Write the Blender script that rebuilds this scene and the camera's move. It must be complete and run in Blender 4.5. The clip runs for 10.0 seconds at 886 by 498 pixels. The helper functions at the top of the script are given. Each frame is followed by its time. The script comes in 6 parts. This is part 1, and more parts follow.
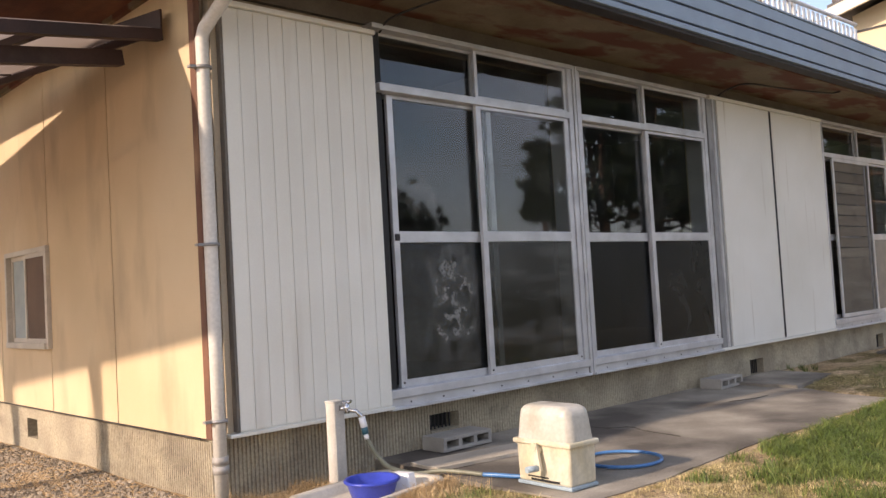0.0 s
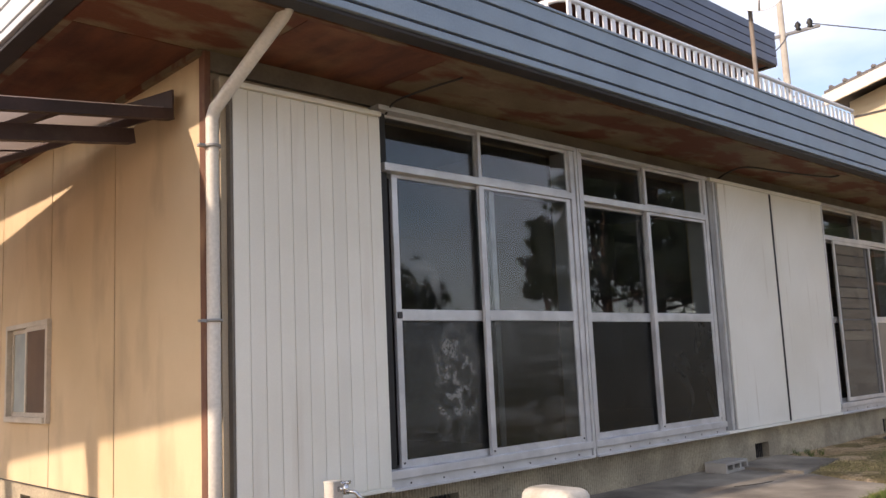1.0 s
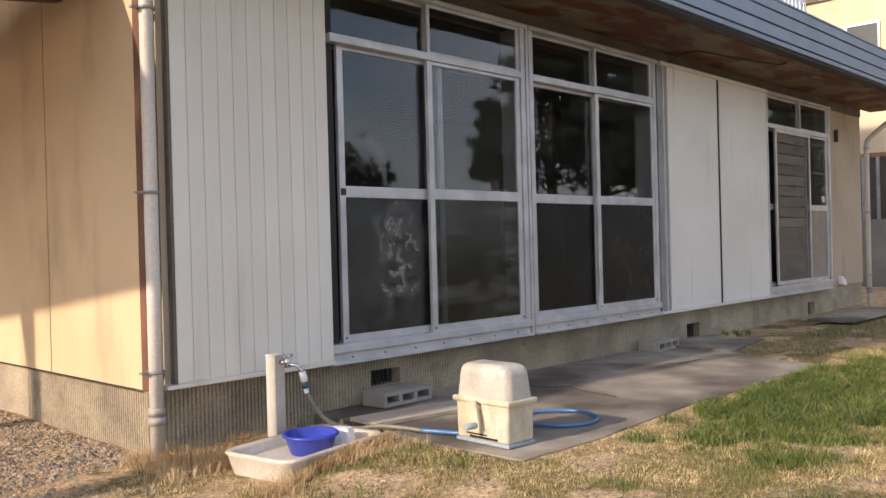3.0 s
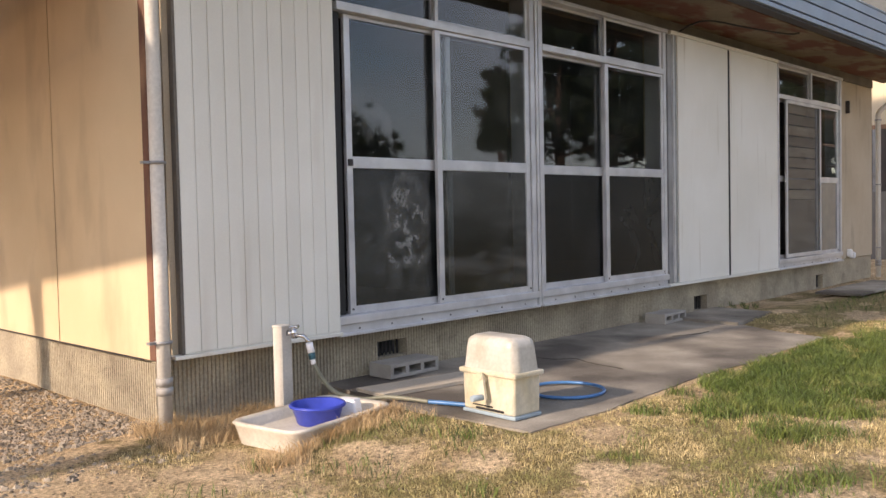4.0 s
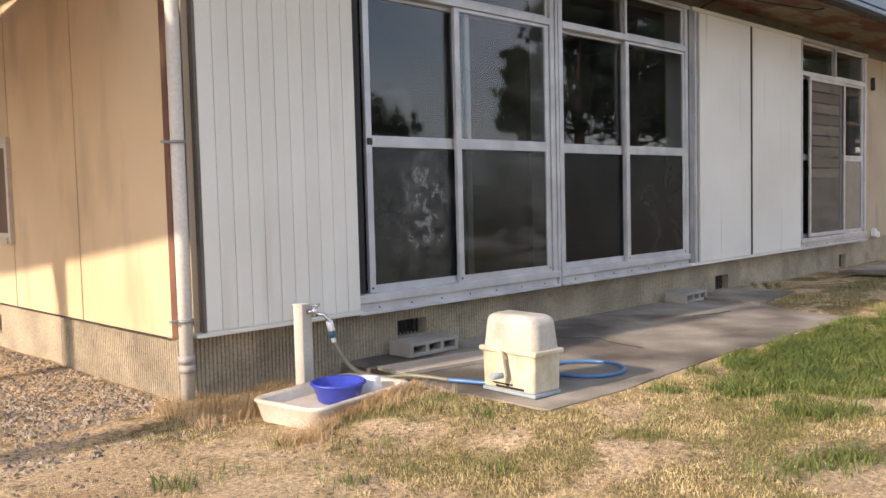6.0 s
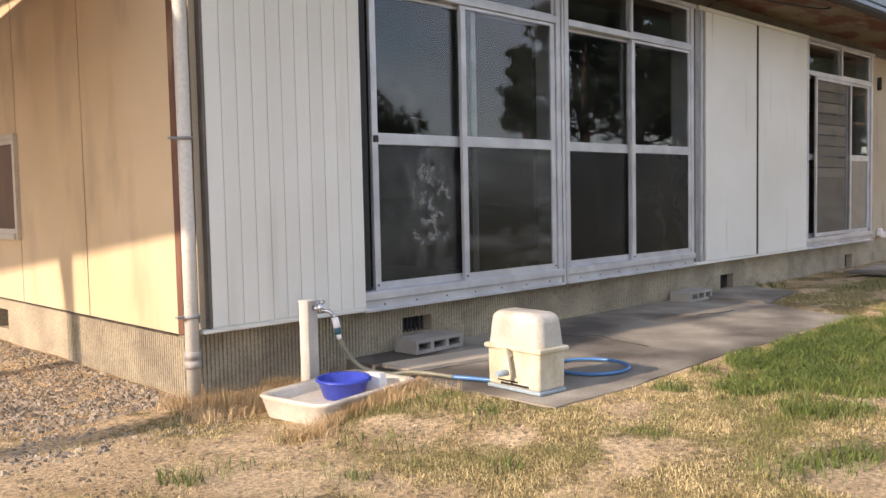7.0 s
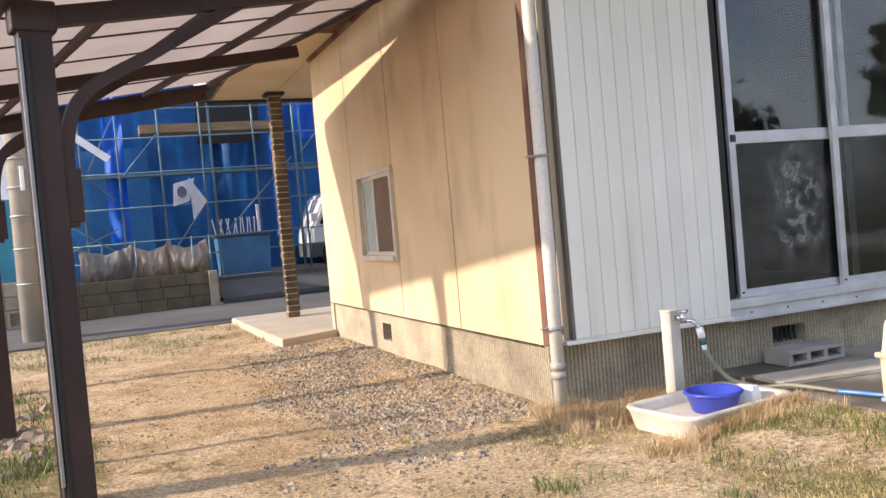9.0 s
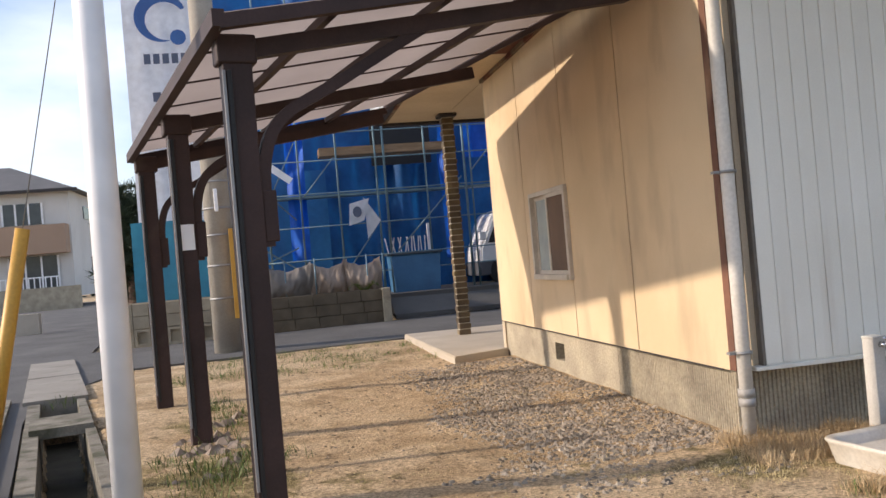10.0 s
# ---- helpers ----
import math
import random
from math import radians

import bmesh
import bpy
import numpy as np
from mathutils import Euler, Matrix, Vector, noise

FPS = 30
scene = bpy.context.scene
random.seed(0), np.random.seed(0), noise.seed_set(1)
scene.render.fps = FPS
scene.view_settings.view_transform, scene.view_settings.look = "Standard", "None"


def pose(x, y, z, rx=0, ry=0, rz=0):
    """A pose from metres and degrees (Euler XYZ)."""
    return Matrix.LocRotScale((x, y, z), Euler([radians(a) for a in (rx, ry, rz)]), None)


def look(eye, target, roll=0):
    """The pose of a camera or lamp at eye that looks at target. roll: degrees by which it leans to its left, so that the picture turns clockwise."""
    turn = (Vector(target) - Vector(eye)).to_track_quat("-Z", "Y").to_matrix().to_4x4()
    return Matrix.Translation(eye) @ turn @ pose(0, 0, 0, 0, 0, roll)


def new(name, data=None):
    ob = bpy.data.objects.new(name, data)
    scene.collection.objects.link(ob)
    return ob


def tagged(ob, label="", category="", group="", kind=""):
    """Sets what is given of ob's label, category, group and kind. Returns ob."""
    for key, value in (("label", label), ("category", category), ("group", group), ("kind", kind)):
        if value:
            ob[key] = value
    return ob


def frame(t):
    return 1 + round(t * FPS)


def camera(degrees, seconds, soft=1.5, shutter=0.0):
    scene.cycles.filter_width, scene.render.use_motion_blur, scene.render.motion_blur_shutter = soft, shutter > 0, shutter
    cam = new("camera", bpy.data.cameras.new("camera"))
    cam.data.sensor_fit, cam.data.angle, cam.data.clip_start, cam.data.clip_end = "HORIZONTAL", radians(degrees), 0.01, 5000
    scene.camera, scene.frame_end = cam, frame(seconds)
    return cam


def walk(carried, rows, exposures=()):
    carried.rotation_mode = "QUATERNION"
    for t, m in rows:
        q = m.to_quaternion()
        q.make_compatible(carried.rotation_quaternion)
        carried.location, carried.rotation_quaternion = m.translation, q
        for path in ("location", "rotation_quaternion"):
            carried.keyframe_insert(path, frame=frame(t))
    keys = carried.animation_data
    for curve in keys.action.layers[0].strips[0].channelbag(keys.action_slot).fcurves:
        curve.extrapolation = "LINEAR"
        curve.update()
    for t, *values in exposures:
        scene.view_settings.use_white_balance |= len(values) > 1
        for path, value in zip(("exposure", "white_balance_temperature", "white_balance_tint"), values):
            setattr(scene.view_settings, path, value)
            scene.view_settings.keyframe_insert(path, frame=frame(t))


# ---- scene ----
cam = camera(54.6, 10.0)

PATH = [
    (0, (-2.038, -3.914, 1.017), (-0.671, -2.458, 1.11), -3.3),
    (0.5, (-2.041, -3.917, 1.025), (-0.659, -2.479, 1.178), -2.8),
    (1, (-2.054, -3.928, 1.028), (-0.695, -2.486, 1.298), -2.6),
    (1.5, (-2.046, -3.93, 1.029), (-0.7, -2.487, 1.356), -2.6),
    (2, (-2.041, -3.92, 1.026), (-0.653, -2.5, 1.262), -2.4),
    (2.5, (-2.026, -3.899, 1.025), (-0.588, -2.513, 1.122), -1.9),
    (3, (-2.018, -3.902, 1.018), (-0.564, -2.528, 1.006), -1.5),
    (3.2, (-2.011, -3.903, 1.03), (-0.559, -2.527, 0.994), -1.3),
    (4.3, (-2.005, -3.883, 1.02), (-0.569, -2.493, 0.93), -1.4),
    (4.5, (-2.013, -3.884, 1.016), (-0.581, -2.491, 0.92), -1.5),
    (5, (-2.013, -3.891, 1.009), (-0.593, -2.486, 0.906), -1.5),
    (5.5, (-2.008, -3.885, 1.003), (-0.597, -2.472, 0.887), -1.6),
    (5.7, (-2.004, -3.884, 1.013), (-0.595, -2.47, 0.891), -1.5),
    (6.8, (-2.012, -3.877, 1.003), (-0.61, -2.456, 0.879), -1.3),
    (7, (-2.014, -3.884, 1.004), (-0.615, -2.461, 0.878), -1.2),
    (7.5, (-2.013, -3.873, 0.999), (-0.677, -2.391, 0.873), -2.0),
    (8, (-2.027, -3.866, 1.002), (-0.869, -2.239, 0.89), -3.4),
    (8.5, (-2.047, -3.851, 1.003), (-1.101, -2.092, 0.916), -4.4),
    (9, (-2.058, -3.837, 1.004), (-1.315, -1.981, 0.947), -5.0),
    (9.5, (-2.081, -3.815, 1.005), (-1.508, -1.899, 0.974), -4.6),
    (10, (-2.115, -3.809, 1.011), (-1.734, -1.846, 1.03), -4.9),
]
walk(cam, [(t, look(e, g, r)) for t, e, g, r in PATH],
     exposures=((0.0, 0.70, 7050, 21), (2.5, 0.58, 7050, 21), (4.0, 0.73, 7050, 20), (5.7, 0.86, 7050, 20), (7.5, 0.92, 6950, 19), (8.5, 1.07, 6750, 18), (9.3, 0.93, 6600, 17), (10.0, 0.47, 6550, 16)))

# ---- world and light ----
SUN = Vector((-1.0, 0.11, 0.478)).normalized()          # towards the sun
world = bpy.data.worlds.new("world")
scene.world = world
world.use_nodes = True
wn, wl = world.node_tree.nodes, world.node_tree.links
wn.clear()
w_out = wn.new("ShaderNodeOutputWorld")
w_bg = wn.new("ShaderNodeBackground")
w_sky = wn.new("ShaderNodeTexSky")
w_sky.sky_type = "NISHITA"
w_sky.sun_disc = False
w_sky.sun_elevation = math.asin(SUN.z)
w_sky.sun_rotation = math.atan2(SUN.x, SUN.y)
w_sky.dust_density = 0.9
w_tc = wn.new("ShaderNodeTexCoord")
w_map = wn.new("ShaderNodeMapping")
w_map.inputs["Scale"].default_value = (1.0, 1.0, 2.6)
w_noise = wn.new("ShaderNodeTexNoise")
w_noise.inputs["Scale"].default_value = 2.2
w_noise.inputs["Detail"].default_value = 7
w_ramp = wn.new("ShaderNodeValToRGB")
w_ramp.color_ramp.elements[0].position = 0.43
w_ramp.color_ramp.elements[1].position = 0.70
w_mix = wn.new("ShaderNodeMix")
w_mix.data_type = "RGBA"
w_mix.inputs[7].default_value = (5.9, 6.5, 7.4, 1)   # sunlit cloud
wl.new(w_tc.outputs["Generated"], w_map.inputs["Vector"])
wl.new(w_map.outputs["Vector"], w_noise.inputs["Vector"])
wl.new(w_noise.outputs["Fac"], w_ramp.inputs["Fac"])
wl.new(w_ramp.outputs["Color"], w_mix.inputs[0])
wl.new(w_sky.outputs["Color"], w_mix.inputs[6])
wl.new(w_mix.outputs[2], w_bg.inputs["Color"])
w_bg.inputs["Strength"].default_value = 0.148
wl.new(w_bg.outputs["Background"], w_out.inputs["Surface"])

sun = new("sun", bpy.data.lights.new("sun", "SUN"))
sun.data.energy, sun.data.angle, sun.data.color = 3.15, radians(1.3), (1.0, 0.87, 0.70)
sun.rotation_euler = (-SUN).to_track_quat("-Z", "Y").to_euler()


# ---- materials ----
def mat(name, c1, c2=None, rough=0.7, scale=4.0, lo=0.35, hi=0.65, bump=0.15, fine=60.0, metal=0.0,
        stretch=(1, 1, 1), spec=0.5, c3=None, s3=1.2, lo3=0.5, hi3=0.7, stretch3=(1, 1, 1), island=0.0, rand=0.0, rvar=0.0, grit=0.2):
    """Two colours mixed by a noise, a third in larger stains, fine relief."""
    m = bpy.data.materials.new(name)
    m.use_nodes = True
    n, l = m.node_tree.nodes, m.node_tree.links
    b = n["Principled BSDF"]
    b.inputs["Roughness"].default_value = rough
    b.inputs["Metallic"].default_value = metal
    b.inputs["Specular IOR Level"].default_value = spec
    geo = n.new("ShaderNodeNewGeometry")

    def tex(sc, st, detail=5):
        mp = n.new("ShaderNodeMapping")
        mp.inputs["Scale"].default_value = st
        l.new(geo.outputs["Position"], mp.inputs["Vector"])
        t = n.new("ShaderNodeTexNoise")
        t.inputs["Scale"].default_value = sc
        t.inputs["Detail"].default_value = detail
        l.new(mp.outputs["Vector"], t.inputs["Vector"])
        return t

    def ramp(fac, a, z):
        r = n.new("ShaderNodeMapRange")
        r.inputs["From Min"].default_value, r.inputs["From Max"].default_value = a, z
        l.new(fac, r.inputs["Value"])
        return r.outputs["Result"]

    def mix(fac, a, z):
        x = n.new("ShaderNodeMix")
        x.data_type = "RGBA"
        for slot, v in ((0, fac), (6, a), (7, z)):
            if isinstance(v, tuple):
                x.inputs[slot].default_value = (*v, 1)
            elif isinstance(v, float):
                x.inputs[slot].default_value = v
            else:
                l.new(v, x.inputs[slot])
        return x.outputs[2]

    c2 = c2 or tuple(v * 0.8 for v in c1)
    t1 = tex(scale, stretch)
    col = mix(ramp(t1.outputs["Fac"], lo, hi), c1, c2)
    if c3:
        t3 = tex(s3, stretch3, 7)
        col = mix(ramp(t3.outputs["Fac"], lo3, hi3), col, c3)
    grain = tex(fine, (1, 1, 1), 3)
    if rvar:
        rr = n.new("ShaderNodeMapRange")
        rr.inputs["To Min"].default_value, rr.inputs["To Max"].default_value = rough - rvar, rough + rvar
        l.new(t1.outputs["Fac"], rr.inputs["Value"])
        l.new(rr.outputs["Result"], b.inputs["Roughness"])
    gm = n.new("ShaderNodeMapRange")
    gm.inputs["To Min"].default_value, gm.inputs["To Max"].default_value = 1 - grit, 1 + grit
    l.new(grain.outputs["Fac"], gm.inputs["Value"])
    val = gm.outputs["Result"]
    if island or rand:
        if island:
            src = geo.outputs["Random Per Island"]
        else:
            src = n.new("ShaderNodeObjectInfo").outputs["Random"]
        am = n.new("ShaderNodeMapRange")
        k = island or rand
        am.inputs["To Min"].default_value, am.inputs["To Max"].default_value = 1 - k, 1 + k
        l.new(src, am.inputs["Value"])
        mu = n.new("ShaderNodeMath")
        mu.operation = "MULTIPLY"
        l.new(val, mu.inputs[0])
        l.new(am.outputs["Result"], mu.inputs[1])
        val = mu.outputs[0]
    hs = n.new("ShaderNodeHueSaturation")
    l.new(val, hs.inputs["Value"])
    l.new(col, hs.inputs["Color"])
    l.new(hs.outputs["Color"], b.inputs["Base Color"])
    if bump:
        bp = n.new("ShaderNodeBump")
        bp.inputs["Strength"].default_value = bump
        bp.inputs["Distance"].default_value = 0.01
        l.new(grain.outputs["Fac"], bp.inputs["Height"])
        l.new(bp.outputs["Normal"], b.inputs["Normal"])
    return m


def glass_mat(name, tint, rough=0.0, dirt=0.0, dirt_scale=6.0, cells=0.0, r0=0.042, stretch=(1, 1, 1), patch=None, pebble=0.0):
    """A pane: glossy by the angle of view over a tinted see-through, with a film of dirt;
    patch (x, z, half width, half height, strength) is a splash dried on one spot; pebble is cast relief."""
    m = bpy.data.materials.new(name)
    m.use_nodes = True
    n, l = m.node_tree.nodes, m.node_tree.links
    n.clear()

    def calc(op, a, c=None):
        x = n.new("ShaderNodeMath")
        x.operation = op
        for k, q in enumerate((a, c)):
            if q is None:
                continue
            if isinstance(q, float):
                x.inputs[k].default_value = q
            else:
                l.new(q, x.inputs[k])
        return x.outputs[0]

    def span(v, a, z, lo, hi):
        r = n.new("ShaderNodeMapRange")
        for k, q in (("From Min", a), ("From Max", z), ("To Min", lo), ("To Max", hi)):
            r.inputs[k].default_value = q
        l.new(v, r.inputs["Value"])
        return r.outputs["Result"]

    out = n.new("ShaderNodeOutputMaterial")
    gl = n.new("ShaderNodeBsdfGlossy")
    gl.inputs["Roughness"].default_value = rough
    gl.inputs["Color"].default_value = (0.95, 0.97, 1, 1)
    tr = n.new("ShaderNodeBsdfTransparent")
    tr.inputs["Color"].default_value = (*tint, 1)
    df = n.new("ShaderNodeBsdfDiffuse")
    df.inputs["Color"].default_value = (0.50, 0.50, 0.48, 1)
    lw = n.new("ShaderNodeLayerWeight")
    gloss = calc("ADD", calc("MULTIPLY", calc("POWER", lw.outputs["Facing"], 5.0), 1.0 - r0), r0)
    geo = n.new("ShaderNodeNewGeometry")
    mp = n.new("ShaderNodeMapping")
    mp.inputs["Scale"].default_value = stretch
    l.new(geo.outputs["Position"], mp.inputs["Vector"])
    t = n.new("ShaderNodeTexNoise")
    t.inputs["Scale"].default_value = dirt_scale
    t.inputs["Detail"].default_value = 8
    t.inputs["Distortion"].default_value = 1.2
    l.new(mp.outputs["Vector"], t.inputs["Vector"])
    film = span(t.outputs["Fac"], 0.45, 0.72, 0.12 * dirt, dirt)
    if cells or pebble:
        vo = n.new("ShaderNodeTexVoronoi")
        vo.inputs["Scale"].default_value = cells or 60.0
        l.new(geo.outputs["Position"], vo.inputs["Vector"])
    if patch:
        px, pz, wx, wz, amount = patch
        xyz = n.new("ShaderNodeSeparateXYZ")
        l.new(geo.outputs["Position"], xyz.inputs[0])
        dx = calc("DIVIDE", calc("SUBTRACT", xyz.outputs["X"], px), wx)
        dz = calc("DIVIDE", calc("SUBTRACT", xyz.outputs["Z"], pz), wz)
        near = calc("SUBTRACT", 1.0, calc("ADD", calc("MULTIPLY", dx, dx), calc("MULTIPLY", dz, dz)))
        t2 = n.new("ShaderNodeTexNoise")
        t2.inputs["Scale"].default_value, t2.inputs["Detail"].default_value, t2.inputs["Distortion"].default_value = 13.0, 9, 0.5
        l.new(geo.outputs["Position"], t2.inputs["Vector"])
        spot = calc("MULTIPLY", span(near, 0.0, 1.0, 0.0, 1.0), span(t2.outputs["Fac"], 0.44, 0.70, 0.0, amount))
        if cells:
            spot = calc("MULTIPLY", spot, span(vo.outputs["Distance"], 0.12, 0.5, 0.25, 1.6))
        film = calc("ADD", film, spot)
    if pebble:
        bp = n.new("ShaderNodeBump")
        bp.inputs["Strength"].default_value, bp.inputs["Distance"].default_value = pebble, 0.004
        l.new(vo.outputs["Distance"], bp.inputs["Height"])
        l.new(bp.outputs["Normal"], gl.inputs["Normal"])
    a = n.new("ShaderNodeMixShader")
    l.new(film, a.inputs[0])
    l.new(tr.outputs[0], a.inputs[1])
    l.new(df.outputs[0], a.inputs[2])
    z = n.new("ShaderNodeMixShader")
    l.new(gloss, z.inputs[0])
    l.new(a.outputs[0], z.inputs[1])
    l.new(gl.outputs[0], z.inputs[2])
    l.new(z.outputs[0], out.inputs["Surface"])
    return m


M_CREAM = mat("cream_wall_paint", (0.68, 0.53, 0.345), (0.605, 0.46, 0.285), 0.8, 1.3, bump=0.12, fine=180,
              c3=(0.44, 0.33, 0.21), s3=1.7, lo3=0.52, hi3=0.82, stretch3=(1, 1.9, 0.8))
M_BEIGE = mat("beige_wall_paint", (0.52, 0.44, 0.33), (0.44, 0.36, 0.26), 0.85, 1.5, bump=0.15, fine=150,
              c3=(0.25, 0.2, 0.15), s3=2.0, lo3=0.58, hi3=0.8, stretch3=(2.5, 1, 0.5))
M_SHUTTER = mat("white_painted_steel", (0.80, 0.79, 0.725), (0.73, 0.715, 0.64), 0.5, 1.4, bump=0.03, fine=120,
                c3=(0.62, 0.58, 0.50), s3=2.2, lo3=0.58, hi3=0.86, stretch3=(3, 1, 0.35), rand=0.03, grit=0.05)
M_SHUTTER2 = mat("white_shutter_door", (0.80, 0.785, 0.725), (0.72, 0.70, 0.63), 0.5, 1.0, bump=0.03, fine=140,
                 c3=(0.42, 0.36, 0.26), s3=3.0, lo3=0.63, hi3=0.85, stretch3=(5, 1, 0.25), grit=0.05)
M_ALU = mat("brushed_aluminium", (0.63, 0.635, 0.65), (0.50, 0.505, 0.52), 0.42, 6, bump=0.04, fine=200, metal=0.35, rvar=0.1)
M_ALU_D = mat("weathered_aluminium", (0.36, 0.36, 0.36), (0.26, 0.26, 0.26), 0.55, 5, bump=0.06, fine=120, metal=0.4)
M_CONC = mat("foundation_concrete", (0.45, 0.39, 0.285), (0.32, 0.275, 0.205), 0.92, 3.2, bump=0.7, fine=60, grit=0.45,
             c3=(0.22, 0.185, 0.14), s3=9, lo3=0.56, hi3=0.86)
M_PORCH = mat("pale_concrete", (0.50, 0.44, 0.36), (0.42, 0.365, 0.29), 0.9, 2.0, bump=0.25, fine=110)
M_SLAB = mat("worn_concrete_paving", (0.36, 0.325, 0.27), (0.24, 0.213, 0.175), 0.9, 3.2, bump=0.45, fine=90, grit=0.3,
             c3=(0.10, 0.086, 0.072), s3=1.15, lo3=0.44, hi3=0.62)
M_BLOCK = mat("concrete_block", (0.40, 0.38, 0.34), (0.31, 0.29, 0.26), 0.95, 5, bump=0.5, fine=140, rand=0.08)
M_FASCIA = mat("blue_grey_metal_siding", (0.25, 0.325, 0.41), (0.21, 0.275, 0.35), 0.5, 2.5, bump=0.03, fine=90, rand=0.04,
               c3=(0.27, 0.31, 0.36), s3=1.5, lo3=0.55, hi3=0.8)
# west-facing copy of the siding, paler because sunlight is put into its colour
M_FASCIA_W = mat("sunlit_metal_siding", (0.60, 0.62, 0.64), (0.50, 0.52, 0.54), 0.5, 2.5, bump=0.03, fine=90)
M_DARK = mat("dark_brown_trim", (0.038, 0.032, 0.033), (0.025, 0.022, 0.023), 0.6, 5, bump=0.08)
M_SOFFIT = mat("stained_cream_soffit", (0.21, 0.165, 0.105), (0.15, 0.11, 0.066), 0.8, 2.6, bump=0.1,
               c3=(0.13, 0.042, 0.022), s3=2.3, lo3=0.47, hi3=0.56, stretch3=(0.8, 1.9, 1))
M_SOFFIT_R = mat("bare_red_plywood", (0.16, 0.055, 0.028), (0.085, 0.03, 0.019), 0.8, 2.2, bump=0.12, stretch=(4, 1, 1),
                 c3=(0.24, 0.12, 0.06), s3=2, lo3=0.55, hi3=0.8)
M_SOFFIT_C = mat("cream_soffit_paint", (0.60, 0.50, 0.34), (0.52, 0.42, 0.28), 0.8, 1.6, bump=0.08)
M_MOULD = mat("grey_brown_moulding", (0.17, 0.15, 0.125), (0.12, 0.105, 0.09), 0.8, 3, bump=0.1)
M_RUST = mat("rust_brown_corner_board", (0.20, 0.09, 0.055), (0.10, 0.048, 0.034), 0.75, 4, bump=0.12, stretch=(1, 1, 0.5),
             c3=(0.34, 0.20, 0.12), s3=5, lo3=0.52, hi3=0.7, stretch3=(1, 1, 0.4))
M_PIPE = mat("grey_white_plastic_pipe", (0.66, 0.63, 0.58), (0.56, 0.53, 0.47), 0.45, 4, bump=0.03, stretch=(1, 1, 0.3),
             c3=(0.40, 0.34, 0.25), s3=4, lo3=0.62, hi3=0.85)
M_CARPORT = mat("dark_brown_aluminium", (0.058, 0.034, 0.031), (0.040, 0.025, 0.023), 0.6, 4, bump=0.04, fine=80, spec=0.3,
                c3=(0.10, 0.075, 0.06), s3=3, lo3=0.6, hi3=0.9)
# rubber, and the black put where gaps and openings are only shaded
M_BLACK = mat("black_rubber_and_shade", (0.015, 0.015, 0.016), None, 0.6, 5)
M_WOOD = mat("scaffold_plank", (0.30, 0.20, 0.12), (0.21, 0.135, 0.075), 0.8, 3, stretch=(1, 6, 6), bump=0.1)
M_WHITE = mat("white_paint", (0.88, 0.88, 0.89), (0.85, 0.85, 0.87), 0.35, 3, bump=0.0, fine=4)
M_ASPHALT = mat("asphalt", (0.105, 0.103, 0.10), (0.08, 0.078, 0.076), 0.9, 1.2, bump=0.5, fine=160,
                c3=(0.135, 0.13, 0.125), s3=0.7, lo3=0.5, hi3=0.75)
# the darkness of the unlit rooms is put into this plaster colour
M_ROOM = mat("plaster_with_room_shade", (0.10, 0.09, 0.075), None, 0.9, 2, bump=0.05)
M_GLASS = glass_mat("clear_window_glass", (0.80, 0.82, 0.82), 0.0, dirt=0.03, dirt_scale=3.0)
M_GLASS_SPLASH = glass_mat("splashed_window_glass", (0.80, 0.82, 0.82), 0.0, dirt=0.03, dirt_scale=3.0, patch=(1.40, 1.62, 0.36, 0.20, 0.13))
M_GLASS_DIRTY = glass_mat("dirty_patterned_glass", (0.52, 0.54, 0.54), 0.10, dirt=0.14, dirt_scale=3.2, stretch=(0.6, 1, 2.6), pebble=0.25)
M_GLASS_SPOT = glass_mat("spotted_patterned_glass", (0.36, 0.38, 0.38), 0.10, dirt=0.10, dirt_scale=5.0, cells=62.0, patch=(1.70, 0.97, 0.25, 0.40, 0.34), pebble=0.7)
M_GLASS_FROST = glass_mat("frosted_dark_glass", (0.22, 0.21, 0.19), 0.35, dirt=0.03, dirt_scale=2.0, r0=0.03)
M_FROST_MID = mat("grey_frosted_glass", (0.15, 0.17, 0.18), (0.12, 0.14, 0.15), 0.25, 8, bump=0.03, fine=250)


def mesh_mat():
    """Insect mesh: half open, half dull grey thread."""
    m = bpy.data.materials.new("insect_screen_mesh")
    m.use_nodes = True
    n, l = m.node_tree.nodes, m.node_tree.links
    n.clear()
    out, mx = n.new("ShaderNodeOutputMaterial"), n.new("ShaderNodeMixShader")
    tr, df = n.new("ShaderNodeBsdfTransparent"), n.new("ShaderNodeBsdfDiffuse")
    df.inputs["Color"].default_value = (0.16, 0.15, 0.14, 1)
    mx.inputs[0].default_value = 0.35
    l.new(tr.outputs[0], mx.inputs[1])
    l.new(df.outputs[0], mx.inputs[2])
    l.new(mx.outputs[0], out.inputs["Surface"])
    return m


M_SCREEN = mesh_mat()
M_FROST_PALE = mat("pale_frosted_glass", (0.42, 0.47, 0.46), (0.36, 0.41, 0.41), 0.25, 8, bump=0.05, fine=250)


